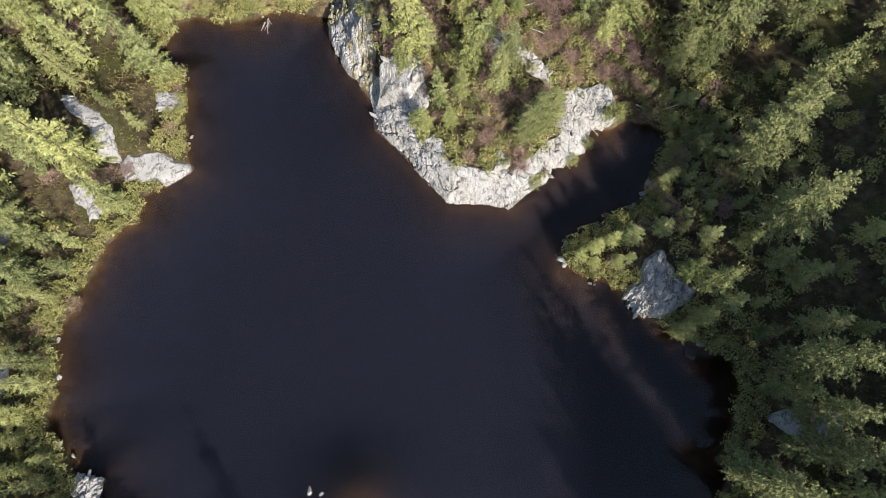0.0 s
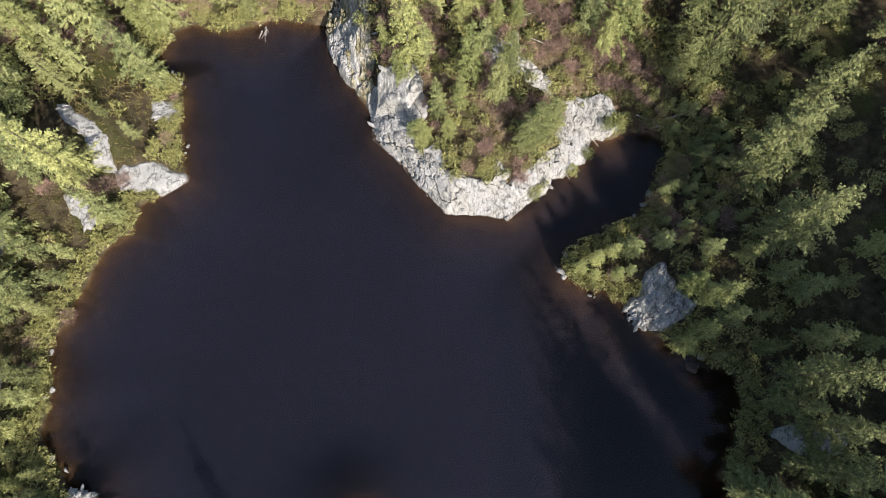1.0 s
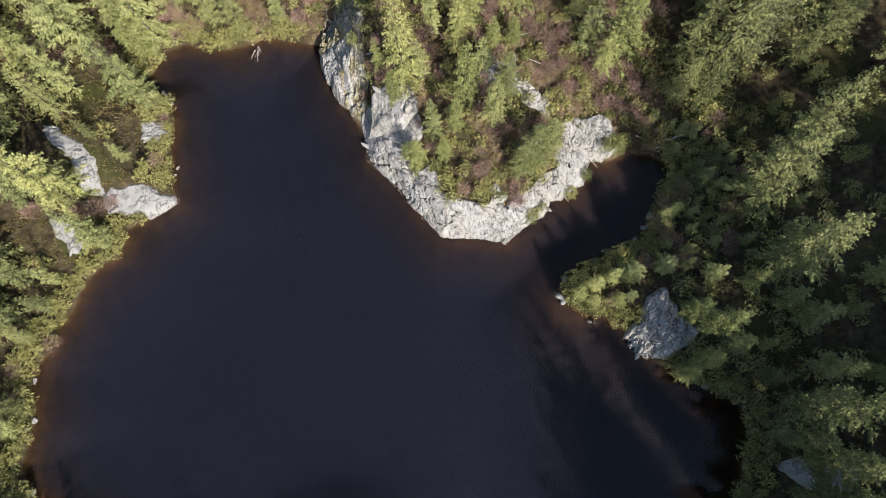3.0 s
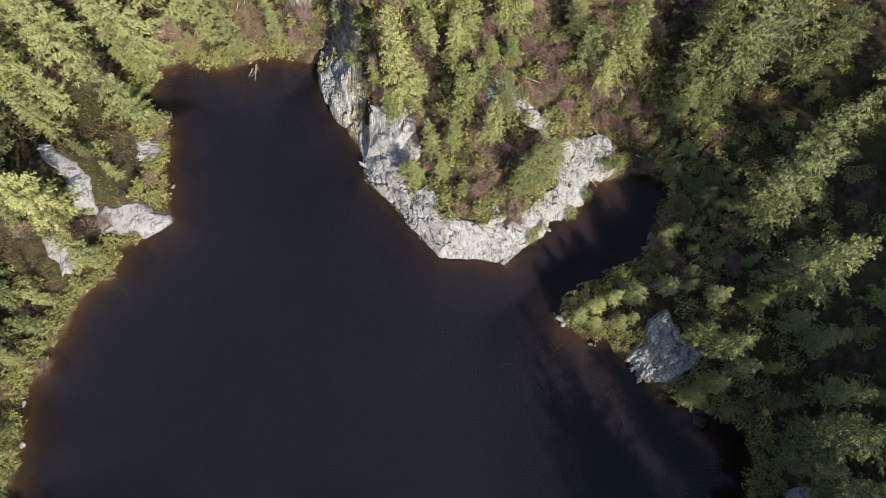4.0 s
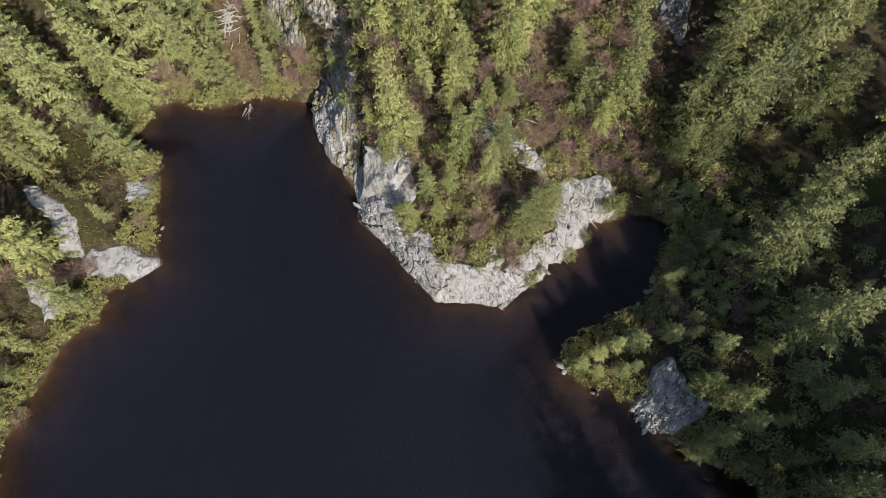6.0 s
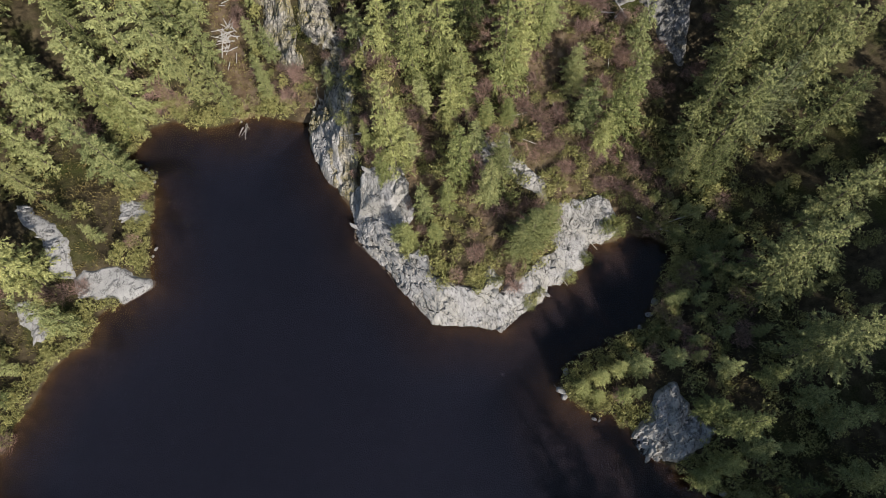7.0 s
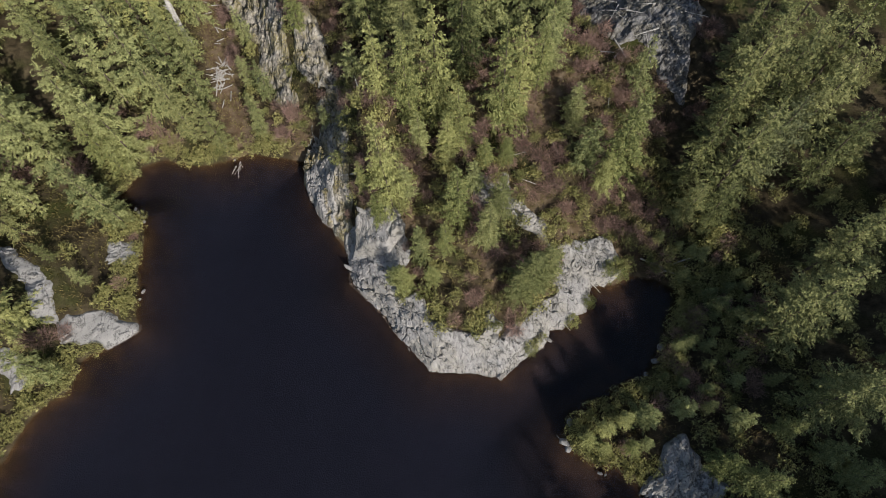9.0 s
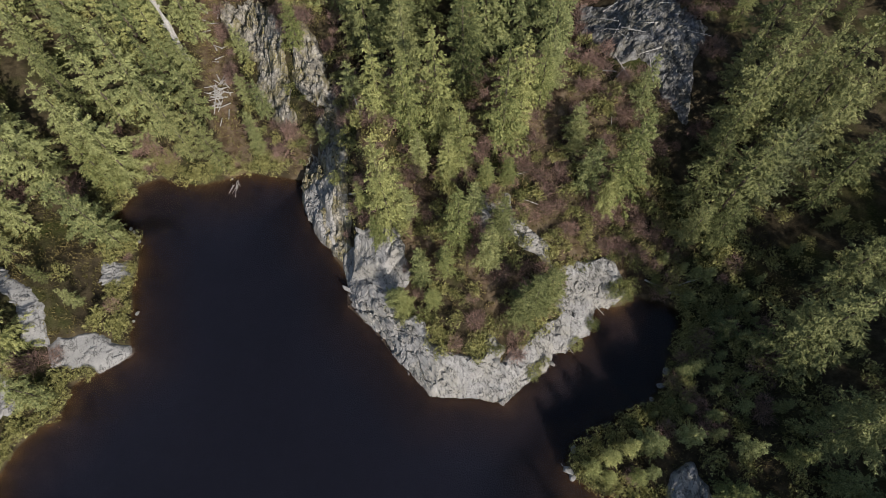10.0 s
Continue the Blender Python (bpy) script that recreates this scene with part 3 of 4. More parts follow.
def tree(kind, x, y, height, spin, seed, group, fat=1.0, label=""):
    shapes, full, mat, text, cat = KINDS[kind]
    k = seed % len(shapes)
    if (kind, k) not in PROTO:
        trunk, crown = shapes[k]
        PROTO[kind, k] = (mesh_of("trunk", *trunk, M_BARK), mesh_of("crown", *crown, mat))
    tm, cm = PROTO[kind, k]
    z = float(ground_height(np.array([x]), np.array([y]))[0])
    s = height / full
    base = new({"round": "broadleaf_tree"}.get(kind, "conifer_tree"))
    base.matrix_basis = Matrix.LocRotScale((x, y, z - 0.15), Euler((0, 0, spin)), (s * fat, s * fat, s))
    part("trunk", tm, base)
    part("crown", cm, base)
    return tagged(base, label or text, cat, group)


rng = np.random.RandomState(5)
# trees that stand alone: kind, x, y, height, breadth
KNOLL_TREES = [("cedar", -7.0, 45.2, 19, 0.72), ("cedar", -8.7, 43.8, 7.5, 1.0), ("cedar", -10.4, 47.2, 7, 0.9), ("cedar", -4.6, 56.6, 17.5, 0.85), ("cedar", -1.0, 57.6, 18.5, 0.85),
               ("cedar", 7.0, 55.8, 18.5, 0.9), ("cedar", 9.4, 59.2, 15, 0.85), ("slim", 13.3, 63.5, 8.5, 1.4), ("slim", -3.3, 39.4, 9.5, 0.7), ("cedar", 1.4, 43.2, 13, 0.95),
               ("cedar", 21.8, 50.8, 17, 0.95), ("cedar", 19.9, 48.6, 9, 1.1), ("slim", -12.4, 64.0, 8, 1.1), ("slim", -3.4, 53.6, 8, 1.2), ("cedar", 1.7, 53.6, 12, 1.1), ("cedar", 0.3, 51.6, 9, 1.1),
               ("cedar", -5.6, 36.2, 6, 1.5), ("slim", -6.8, 37.2, 4, 1.6), ("cedar", -0.2, 39.8, 8, 1.0), ("slim", -5.0, 46.4, 8, 0.9), ("cedar", -1.9, 36.6, 4.5, 1.5), ("tall", 5.0, 40.4, 11, 1.2),
               ("tall", 6.6, 43.8, 10, 1.1), ("cedar", 4.9, 50.6, 6.5, 1.2), ("cedar", 7.6, 51.4, 5.5, 1.4), ("slim", 18.0, 51.6, 10, 1.2), ("slim", 16.6, 57.4, 7, 1.1), ("tall", 16.2, 55.0, 9, 1.1),
               ("slim", 24.4, 55.0, 10, 1.0), ("cedar", 12.0, 60.8, 12, 1.0), ("cedar", -8.2, 59.5, 14, 1.0), ("tall", -4.6, 62.5, 17, 1.0), ("tall", 2.2, 63.5, 18, 1.0), ("slim", 3.4, 47.2, 7, 1.2)]
KNOLL_ROUND = [("tall", 10.2, 35.4, 11, 1.6), ("tall", 8.6, 34.4, 8.5, 1.6), ("tall", 12.0, 36.8, 9.5, 1.6), ("round", 15.6, 31.9, 2.4, 1.0), ("round", 18.0, 34.6, 2.2, 1.0), ("round", 21.6, 38.3, 3.4, 1.2), ("round", 10.0, 28.3, 1.8, 1.2),
               ("round", -14.2, 51.6, 2.6, 1.0), ("round", 8.0, 57.0, 4.0, 1.1)]
ISLET_TREES = [("cedar", 15.6, 17.4, 4.6, 1.5), ("cedar", 17.8, 18.6, 5.0, 1.3), ("cedar", 17.6, 16.6, 3.6, 1.5), ("cedar", 20.2, 19.6, 5.0, 1.3), ("slim", 22.6, 19.8, 5.8, 1.3), ("cedar", 20.6, 16.6, 4.4, 1.4), ("slim", 22.2, 16.9, 3.6, 1.4), ("slim", 26.4, 20.4, 6, 1.0),
               ("cedar", 31.4, 12.8, 11.5, 1.0), ("cedar", 29.0, 14.6, 8, 1.2), ("cedar", 30.4, 8.6, 7.5, 1.3), ("cedar", 28.2, 7.2, 6.5, 1.3), ("slim", 31.6, 19.0, 6.5, 1.1), ("slim", 33.6, 10.4, 7, 1.1)]
HILL_TREES = [("tall", 38.2, 20.2, 19, 1.15), ("tall", 37.8, 29.5, 20, 1.25), ("tall", 43.3, 36.4, 18, 1.1), ("tall", 39.0, 3.1, 22, 1.0), ("tall", 34.6, 47.7, 21, 1.2), ("grey", 38.2, 49.2, 18, 1.05),
              ("tall", 43.0, 52.1, 20, 1.0), ("tall", 33.3, 44.1, 12, 1.2), ("tall", 30.4, 44.6, 11, 1.2), ("tall", 31.3, 49.6, 16, 1.0), ("tall", 36.0, 56.6, 20, 1.0), ("tall", 39.8, 56.2, 20, 1.0),
              ("tall", 33.5, 53.4, 17, 1.0), ("tall", 44.6, 47.4, 17, 1.0), ("tall", 40.5, 61, 21, 1.0), ("tall", 45.6, 58.5, 21, 1.0), ("slim", 24.6, 60.2, 10, 1.0), ("tall", 39.6, 66, 21, 1.0),
              ("slim", 41.0, 13.1, 9, 1.1), ("slim", 39.0, 15.6, 7.5, 1.1), ("slim", 33.3, 33.0, 5, 1.1), ("tall", 39.4, -6.8, 20, 1.0), ("tall", 33.2, -10.3, 21, 0.9), ("tall", 38.0, -0.4, 13, 0.9),
              ("tall", 37.0, 6.4, 9, 1.0), ("tall", 41.8, 7.2, 11, 1.0), ("tall", 39.8, -2.6, 17, 1.0), ("tall", 33.1, -23.6, 24, 1.0), ("tall", 32.3, -25.2, 22, 1.0), ("tall", 32.7, -27.2, 21, 1.0), ("tall", 31.0, -28.6, 20, 1.1),
              ("tall", 31.7, -31.0, 19, 1.0), ("tall", 29.8, -31.9, 18, 1.0), ("tall", 29.4, -34.4, 17, 1.0), ("tall", 34.6, -21.4, 25, 0.9), ("slim", 28.6, 28.4, 5, 1.0)]
SOUTH_TREES = [("slim", -24, -27.5, 13, 0.8), ("slim", -43, -20.5, 11, 1.0), ("slim", -47, -22, 12, 1.0), ("slim", -37, -30, 12, 1.0)]
NORTH_TREES = [("slim", -36.7, 67.3, 11, 1.0), ("slim", -27.4, 61.5, 6.5, 1.2), ("cedar", -20.7, 72.8, 9, 1.1), ("slim", -16.8, 59.6, 4.5, 1.2), ("slim", -26.2, 66.0, 8, 1.0), ("slim", -30.0, 69.4, 6, 1.1), ("slim", -28.4, 63.8, 6, 1.1), ("slim", -30.8, 76.0, 7, 1.1), ("slim", -39.4, 74.2, 9, 1.1), ("slim", -41.6, 74.6, 10, 1.1)]
taken = []
seedno = 0
for rows, grp in ((KNOLL_TREES, "trees on the rocky knoll"), (KNOLL_ROUND, "small trees on the rocky knoll"), (ISLET_TREES, "trees on the spit"), (HILL_TREES, "tall trees on the slope"), (NORTH_TREES, "trees at the head of the pond"), (SOUTH_TREES, "trees on the near bank")):
    for kind, x, y, h, fat in rows:
        tree(kind, x, y, h, rng.uniform(0, 6.28), seedno, grp, fat)
        taken.append((x, y, 1.6))
        seedno += 1

# leafless thickets that keep the trees off
THICKETS = [(-45.2, 62.9, 2.0), (-43.4, 61.6, 1.8), (-46.6, 61.2, 1.5), (-41, 60.6, 1.4), (-53.9, 55.3, 2.2), (-61.4, 54.2, 2.0), (-63.4, 55.0, 1.6), (-59.6, 53.2, 1.6), (-49.7, 64.7, 1.5), (-63.9, 58.3, 1.7),
            (-67.7, 52.8, 1.8), (-30, 60.8, 1.2), (-24, 60.6, 1.8), (-22, 62.2, 1.8), (-50, 31.2, 1.4), (-52, 30.2, 1.7), (-53.7, 30.3, 1.7), (-60.3, 29.7, 1.4), (-56, 11.5, 1.4), (-60, 8, 1.3), (-44.6, 38.0, 1.3)]
taken += [(-38.5, 73.0, 2.0), (-39.6, 75.2, 1.5)]
taken += [(x + 1.0, y - 0.8, size * 0.7) for x, y, size in THICKETS]

# the forest: scattered, closer and smaller on the west side, taller and wider apart on the east slope
SOUTH_BANK = [(-46, -18), (-20, -15), (6, -22), (24, -26), (26, -60), (-60, -60), (-60, -30)]
CLIFFS = [(-37, 88), (-22, 88), (-14, 78), (-12, 66), (-15, 58), (-21, 60), (-26.5, 60.5), (-29, 66), (-32, 74)]
TALUS_CLEAR = [(15, 66), (16, 86), (37, 87), (39, 72), (34, 58), (32.5, 44), (26, 43), (26, 56)]
ARM_BANK = [(24, 22), (33, 20.5), (37, 28), (38, 40), (34, 44), (26, 42)]
SPIT = [(12, 20), (14, 14), (22, 9), (32, 6), (34, 14), (28, 20), (20, 24)]
cand = rng.uniform((-104, -52), (104, 124), (26000, 2))
cx, cy = cand[:, 0], cand[:, 1]
cd = shore_distance(cx, cy)
lane = 0.84 * cx + 0.54 * cy
ok = (cd > 0.9) & ~((cy < 2) & (cx > 5) & ((lane < 5) | ((lane > 16.3) & (lane < 20.3)) | ((lane > 27.0) & (lane < 28.8)) | ((lane > 37.5) & (lane < 39.5)))) & (inside_by(cx, cy, KNOLL) < 0) & (inside_by(cx, cy, CREEK) < 0) & (inside_by(cx, cy, SPIT) < 0) & (inside_by(cx, cy, SOUTH_BANK) < 0) & (inside_by(cx, cy, CLIFFS) < 0) & (inside_by(cx, cy, TALUS_CLEAR) < 0) & (inside_by(cx, cy, ARM_BANK) < 0)
for poly in ROCKS:
    ok &= inside_by(cx, cy, poly) < -1.0
sunward = 0.54 * cx - 0.84 * cy
# the area reaches out of view sunward for an added stand of shading trees
ok &= (cx > -70 - 0.24 * (cy + 14)) & ((cx < 68 + 0.2 * (cy + 14)) | ((sunward > 42) & (sunward < 72) & (lane < 82))) & (cy > -44) & (cy < 118)
# gaps between clumps of trees on the low banks, and the larger open lanes in the forest
ok &= (fbm(cx, cy, 9, 91) > -0.17) | (cx > 16) | (cd < 3)
LANES = [[(-68.2, 78.6), (-63.7, 75.1), (-62.0, 70.3), (-59.0, 66.2), (-55.3, 60.8), (-54.1, 58.0), (-57.0, 59.2), (-60.4, 63.3), (-66.6, 69.9)],
         [(-61.2, 57.5), (-56.8, 55.9), (-55.0, 53.0), (-52.4, 49.5), (-50.4, 46.5), (-50.0, 42.5), (-54.8, 45.0), (-56.8, 49.5), (-59.9, 53.7)],
         [(-67.5, 36.6), (-65.6, 34.1), (-62.6, 31.0), (-60.2, 29.2), (-59.8, 26.0), (-61.9, 22.7), (-63.6, 24.3), (-66.9, 29.1)],
         [(-56.8, 29.4), (-55.1, 26.9), (-52.9, 24.6), (-55.1, 22.9), (-58.2, 24.4)], [(-64.6, 10.6), (-60.9, 8.3), (-58.5, 6.8), (-58.3, 4.5), (-64.0, 4.4)],
         [(-67.9, 41.3), (-63.7, 40.0), (-59.3, 40.6), (-55.5, 37.5), (-54.7, 36.3), (-58.8, 36.7), (-62.4, 36.5), (-62.5, 38.2), (-67.7, 39.9)]]
outx, outy = (cx - 1) / np.hypot(cx - 1, cy - 6), (cy - 6) / np.hypot(cx - 1, cy - 6)
for lane_poly in LANES:
    for shift in (0.0, 2.0, 4.0, 6.0, 8.0):
        ok &= inside_by(cx + shift * outx, cy + shift * outy, lane_poly) < -0.2
for shift in (2.0, 4.0, 6.0):
    ok &= inside_by(cx - 0.55 * shift, cy + 0.84 * shift, CREEK) < 0.0
for slab in SLABS:
    for shift in (2.0, 4.5):
        ok &= inside_by(cx - 0.8 * shift, cy + 0.5 * shift, slab) < 0.0
cand, cd = cand[ok], cd[ok]
PROMINENT = [(38.2, 20.2), (37.8, 29.5), (43.3, 36.4), (34.6, 47.7), (38.6, 47.8), (39.0, 3.1)]
kept = []
cells = {}
for (x, y), d in zip(cand, cd):
    east = smooth(np.array(x), 8, 28)
    gap = (3.6 if d > 4 else 2.3) + (1.4 if 16 < x < 50 and -12 < y < 46 else 3.0) * float(east) + (0.5 if y > 62 else 0)
    if 0.54 * x - 0.84 * y > 41 and 0.84 * x + 0.54 * y > 34:
        gap = 5.2
    if any((x - a) ** 2 + (y - b) ** 2 < (g + 1.0) ** 2 for a, b, g in taken):
        continue
    if any(-2 < 0.54 * (x - a) - 0.84 * (y - b) < 7 and abs(0.84 * (x - a) + 0.54 * (y - b)) < 3.0 for a, b in PROMINENT):
        continue
    i, j = int(x // 6), int(y // 6)
    if any((x - a) ** 2 + (y - b) ** 2 < gap * gap for di in (-1, 0, 1) for dj in (-1, 0, 1) for a, b in cells.get((i + di, j + dj), ())):
        continue
    cells.setdefault((i, j), []).append((x, y))
    kept.append((x, y, d))
kept.sort(key=lambda p: (p[0] / 1.2) ** 2 + (p[1] - 30) ** 2)
rest = {}
for n, (x, y, d) in enumerate(kept):
    east = x > 16
    if east:
        kind = "tall" if rng.rand() < 0.93 else "cedar"
        # far: the unseen sunward stand, made extra tall to block sun from the slope
        far = 0.54 * x - 0.84 * y > 41 and 0.84 * x + 0.54 * y > 34
        big = rng.rand() < 0.14 and (x > 48 or y > 48)
        h = (rng.uniform(29, 37) if far else rng.uniform(17, 23) if big else rng.uniform(8, 14) if y > 48 else rng.uniform(4, 7)) * (0.6 if d < 4 and y > -12 else 1.0)
        if y < -12 and not far:
            h = rng.uniform(15, 24)
        if y < 0 and 0.84 * x + 0.54 * y < 12:
            h *= 0.8
    else:
        kind = rng.choice(["slim", "slim", "cedar", "tall"])
        h = 1.08 * (rng.uniform(8.5, 13) if rng.rand() < 0.7 else rng.uniform(13, 18)) * (0.6 if d < 4 and y < 55 else 0.8 if d < 4 else 1.0) * (1.25 if y > 58 else 1.0)
        far_out = math.hypot(x - 1, y - 6)
        back = np.array([10.0, 12.0, 14.0])
        bx, by = x + back * (x - 1) / far_out, y + back * (y - 6) / far_out
        if any((inside_by(bx, by, lane_poly) > -0.8).any() for lane_poly in LANES):
            h = rng.uniform(13, 15.5)
    if -53 < x < -40 and 30 < y < 46:
        h = min(h, rng.uniform(4.5, 7.5))
    spin, fat, sd = rng.uniform(0, 6.28), rng.uniform(0.85, 1.12) * (1.12 if east else 1.0), rng.randint(100)
    if n < 240:
        tree(kind, x, y, h, spin, sd, "tall trees on the slope" if east else "forest on the low bank", fat)
    else:
        rest.setdefault((kind, "east" if east else "west"), []).append((x, y, h, spin, fat, sd))
for (kind, where), rows in rest.items():
    shapes, full, mat = KINDS[kind][:3]
    for which, pmat, nm in ((1, mat, "woodland_crowns"), (0, M_BARK, "woodland_trunks")):
        vs, fs, tint, n = [], [], [], 0
        for x, y, h, spin, fat, sd in rows:
            pool = shapes if -80 < x < 56 and -14 < y < 98 and not (x > 16 and h < 10) else PLAIN[kind]
            v, f = pool[sd % len(pool)][which]
            s = h / full
            c, q = math.cos(spin) * s * fat, math.sin(spin) * s * fat
            z = float(ground_height(np.array([x]), np.array([y]))[0]) - 0.15
            vs.append(np.stack([x + v[:, 0] * c - v[:, 1] * q, y + v[:, 0] * q + v[:, 1] * c, z + v[:, 2] * s], -1))
            fs.append(f + n)
            tint.append(np.full(len(v), (sd * 0.37) % 1.0))
            n += len(v)
        me = mesh_of(nm, np.concatenate(vs), np.concatenate(fs), pmat)
        me.attributes.new("tint", 'FLOAT', 'POINT').data.foreach_set("value", np.concatenate(tint).astype(np.float32))
        tagged(new(nm, me), "dense conifer forest covering the slopes round the pond", "forest", kind="stuff")


def on_ground(x, y, up=0.0):
    return (x, y, float(ground_height(np.array([x]), np.array([y]))[0]) + up)


# ---- shrubs ----
def leaf_shrub(seed):
    """A low leafy shrub one metre in radius: a few stems and a dome of leaf sprays."""
    r = np.random.RandomState(seed)
    stems = joined([tube([(0, 0, 0), (r.uniform(-0.5, 0.5), r.uniform(-0.5, 0.5), 0.8)], [0.025, 0.01], 4) for k in range(5)])
    tris = []
    lobes = [(r.uniform(-0.6, 0.6), r.uniform(-0.6, 0.6), r.uniform(0.35, 0.9), r.uniform(0.35, 0.6)) for k in range(9)]
    for x, y, z, rad in lobes:
        for k in range(34):
            d = r.normal(0, 1, 3)
            d[2] = abs(d[2])
            d /= np.linalg.norm(d)
            p = np.array([x, y, z * 0.8]) + d * rad * r.uniform(0.6, 1) * np.array([1, 1, 0.8])
            e, g = r.normal(0, 0.07, 3), r.normal(0, 0.1, 3) + d * 0.08
            tris.append((p - e, p + e, p + g))
    t = np.array(tris).reshape(-1, 3)
    return stems, (t, np.arange(len(t)).reshape(-1, 3))


def bare_shrub(seed):
    """A leafless shrub one metre in radius: stems that fork into many thin twigs."""
    r = np.random.RandomState(seed)
    stems = joined([tube([(0, 0, 0), (r.uniform(-0.4, 0.4), r.uniform(-0.4, 0.4), 0.7)], [0.03, 0.012], 4) for k in range(7)])
    tris = []
    for k in range(520):
        a, u, z = r.uniform(0, 6.283), math.sqrt(r.uniform(0, 1)), r.uniform(0.15, 0.95)
        p = np.array([math.cos(a) * u * 0.75 * (1.15 - 0.4 * z), math.sin(a) * u * 0.75 * (1.15 - 0.4 * z), z])
        g = np.array([p[0] * 0.5, p[1] * 0.5, 0.2]) + r.normal(0, 0.24, 3)
        e = np.cross(g, r.normal(0, 1, 3))
        e = e / (np.linalg.norm(e) + 1e-6) * 0.0125
        tris.append((p - e, p + e, p + g))
    t = np.array(tris).reshape(-1, 3)
    return stems, (t, np.arange(len(t)).reshape(-1, 3))


LEAF_SHAPES = [leaf_shrub(640 + k)[1] for k in range(5)]
LEAFY = [[mesh_of(n, *m, mt) for n, m, mt in zip(("woody_base", "foliage"), leaf_shrub(600 + k), (M_BARK, M_BUSH))] for k in range(5)]
BARE = [[mesh_of(n, *m, mt) for n, m, mt in zip(("woody_base", "twig_mass"), bare_shrub(700 + k), (M_BARK, M_TWIG))] for k in range(5)]


def shrub(kind, x, y, z, size, tall, spin, k, group):
    names = ("woody_base", "foliage") if kind == "leafy" else ("woody_base", "twig_mass")
    base = new("leafy_shrub" if kind == "leafy" else "bare_shrub")
    base.matrix_basis = Matrix.LocRotScale((x, y, z - 0.08), Euler((0, 0, spin)), (size, size, tall))
    for n, me in zip(names, (LEAFY if kind == "leafy" else BARE)[k % 5]):
        part(n, me, base)
    label = "low yellow-green leafy shrub on mossy ground" if kind == "leafy" else "leafless reddish-brown twiggy shrub"
    return tagged(base, label, "shrub", group)


def off_rock(x, y, margin):
    free = np.ones(x.shape, bool)
    for poly in ROCKS:
        free &= inside_by(x, y, poly) < margin
    return free


# the knoll is thick with shrubs: bare ones towards its east side
sx, sy = rng.uniform(-16, 30, 3000), rng.uniform(27, 68, 3000)
sd = shore_distance(sx, sy)
good = (inside_by(sx, sy, KNOLL) > -2) & (sd > 1.0) & off_rock(sx, sy, 0.3)
spots = []
for x, y in zip(sx[good], sy[good]):
    if len(spots) < 400 and all((x - a) ** 2 + (y - b) ** 2 > 0.9 ** 2 for a, b in spots):
        spots.append((x, y))
sz = ground_height(np.array([p[0] for p in spots]), np.array([p[1] for p in spots]))
for n, ((x, y), z) in enumerate(zip(spots, sz)):
    bare = rng.rand() < (0.56 if x > 3 and y > 42 else 0.36)
    size = rng.uniform(0.75, 1.5)
    shrub("bare" if bare else "leafy", x, y, z, size, size * rng.uniform(0.9, 1.4), rng.uniform(0, 6.28), n, "shrubs on the rocky knoll")

# shrubs rooted in the cracks of the shore rock
for n, (x, y, size) in enumerate([(9.0, 31.6, 1.0), (8.2, 30.2, 0.8), (10.4, 29.0, 1.1), (11.4, 29.6, 0.9), (4.6, 32.6, 1.3), (3.2, 31.6, 1.2), (5.8, 31.0, 1.0), (22.0, 38.8, 1.6), (23.2, 39.2, 1.4)]):
    shrub("bare" if n == 1 else "leafy", x, y, float(ground_height(np.array([x]), np.array([y]))[0]) + 0.35, size, size * 1.1, n * 1.3, n, "shrubs on the shore rock")

# shrubs along the low shores
sx, sy = rng.uniform(-70, 45, 40000), rng.uniform(-20, 75, 40000)
sd = shore_distance(sx, sy)
good = (sd > 0.1) & (sd < 2.4) & (inside_by(sx, sy, KNOLL) < -1) & off_rock(sx, sy, -0.3)
spots = []
for x, y in zip(sx[good], sy[good]):
    if len(spots) < 800 and all((x - a) ** 2 + (y - b) ** 2 > 1.0 for a, b in spots):
        spots.append((x, y))
sz = ground_height(np.array([p[0] for p in spots]), np.array([p[1] for p in spots]))
thicket = []
for n, ((x, y), z) in enumerate(zip(spots, sz)):
    size = rng.uniform(0.8, 1.4)
    if n >= 30:
        v, f = LEAF_SHAPES[n % 5]
        thicket.append((v * np.array([size, size, size * 1.1]) + np.array([x, y, z - 0.08]), f))
        continue
    shrub("bare" if rng.rand() < 0.25 else "leafy", x, y, z, size, size * rng.uniform(0.8, 1.3), rng.uniform(0, 6.28), n, "shrubs along the shore")

# low growth in the gaps of the west forest
sx, sy = rng.uniform(-80, -40, 6000), rng.uniform(0, 86, 6000)
good = (shore_distance(sx, sy) > 2.0) & off_rock(sx, sy, -0.4) & (inside_by(sx, sy, CREEK) < -0.5)
spots = []
for x, y in zip(sx[good], sy[good]):
    if len(spots) < 170 and all(inside_by(np.array([x]), np.array([y]), p)[0] < -1 for p in LANES) and all((x - a) ** 2 + (y - b) ** 2 > 2.6 for a, b, c in kept) and all((x - a) ** 2 + (y - b) ** 2 > 1.7 for a, b in spots):
        spots.append((x, y))
sz = ground_height(np.array([p[0] for p in spots]), np.array([p[1] for p in spots]))
for n, ((x, y), z) in enumerate(zip(spots, sz)):
    v, f = LEAF_SHAPES[n % 5]
    size = rng.uniform(0.9, 1.5)
    thicket.append((v * np.array([size, size, size * rng.uniform(0.9, 1.8)]) + np.array([x, y, z - 0.08]), f))

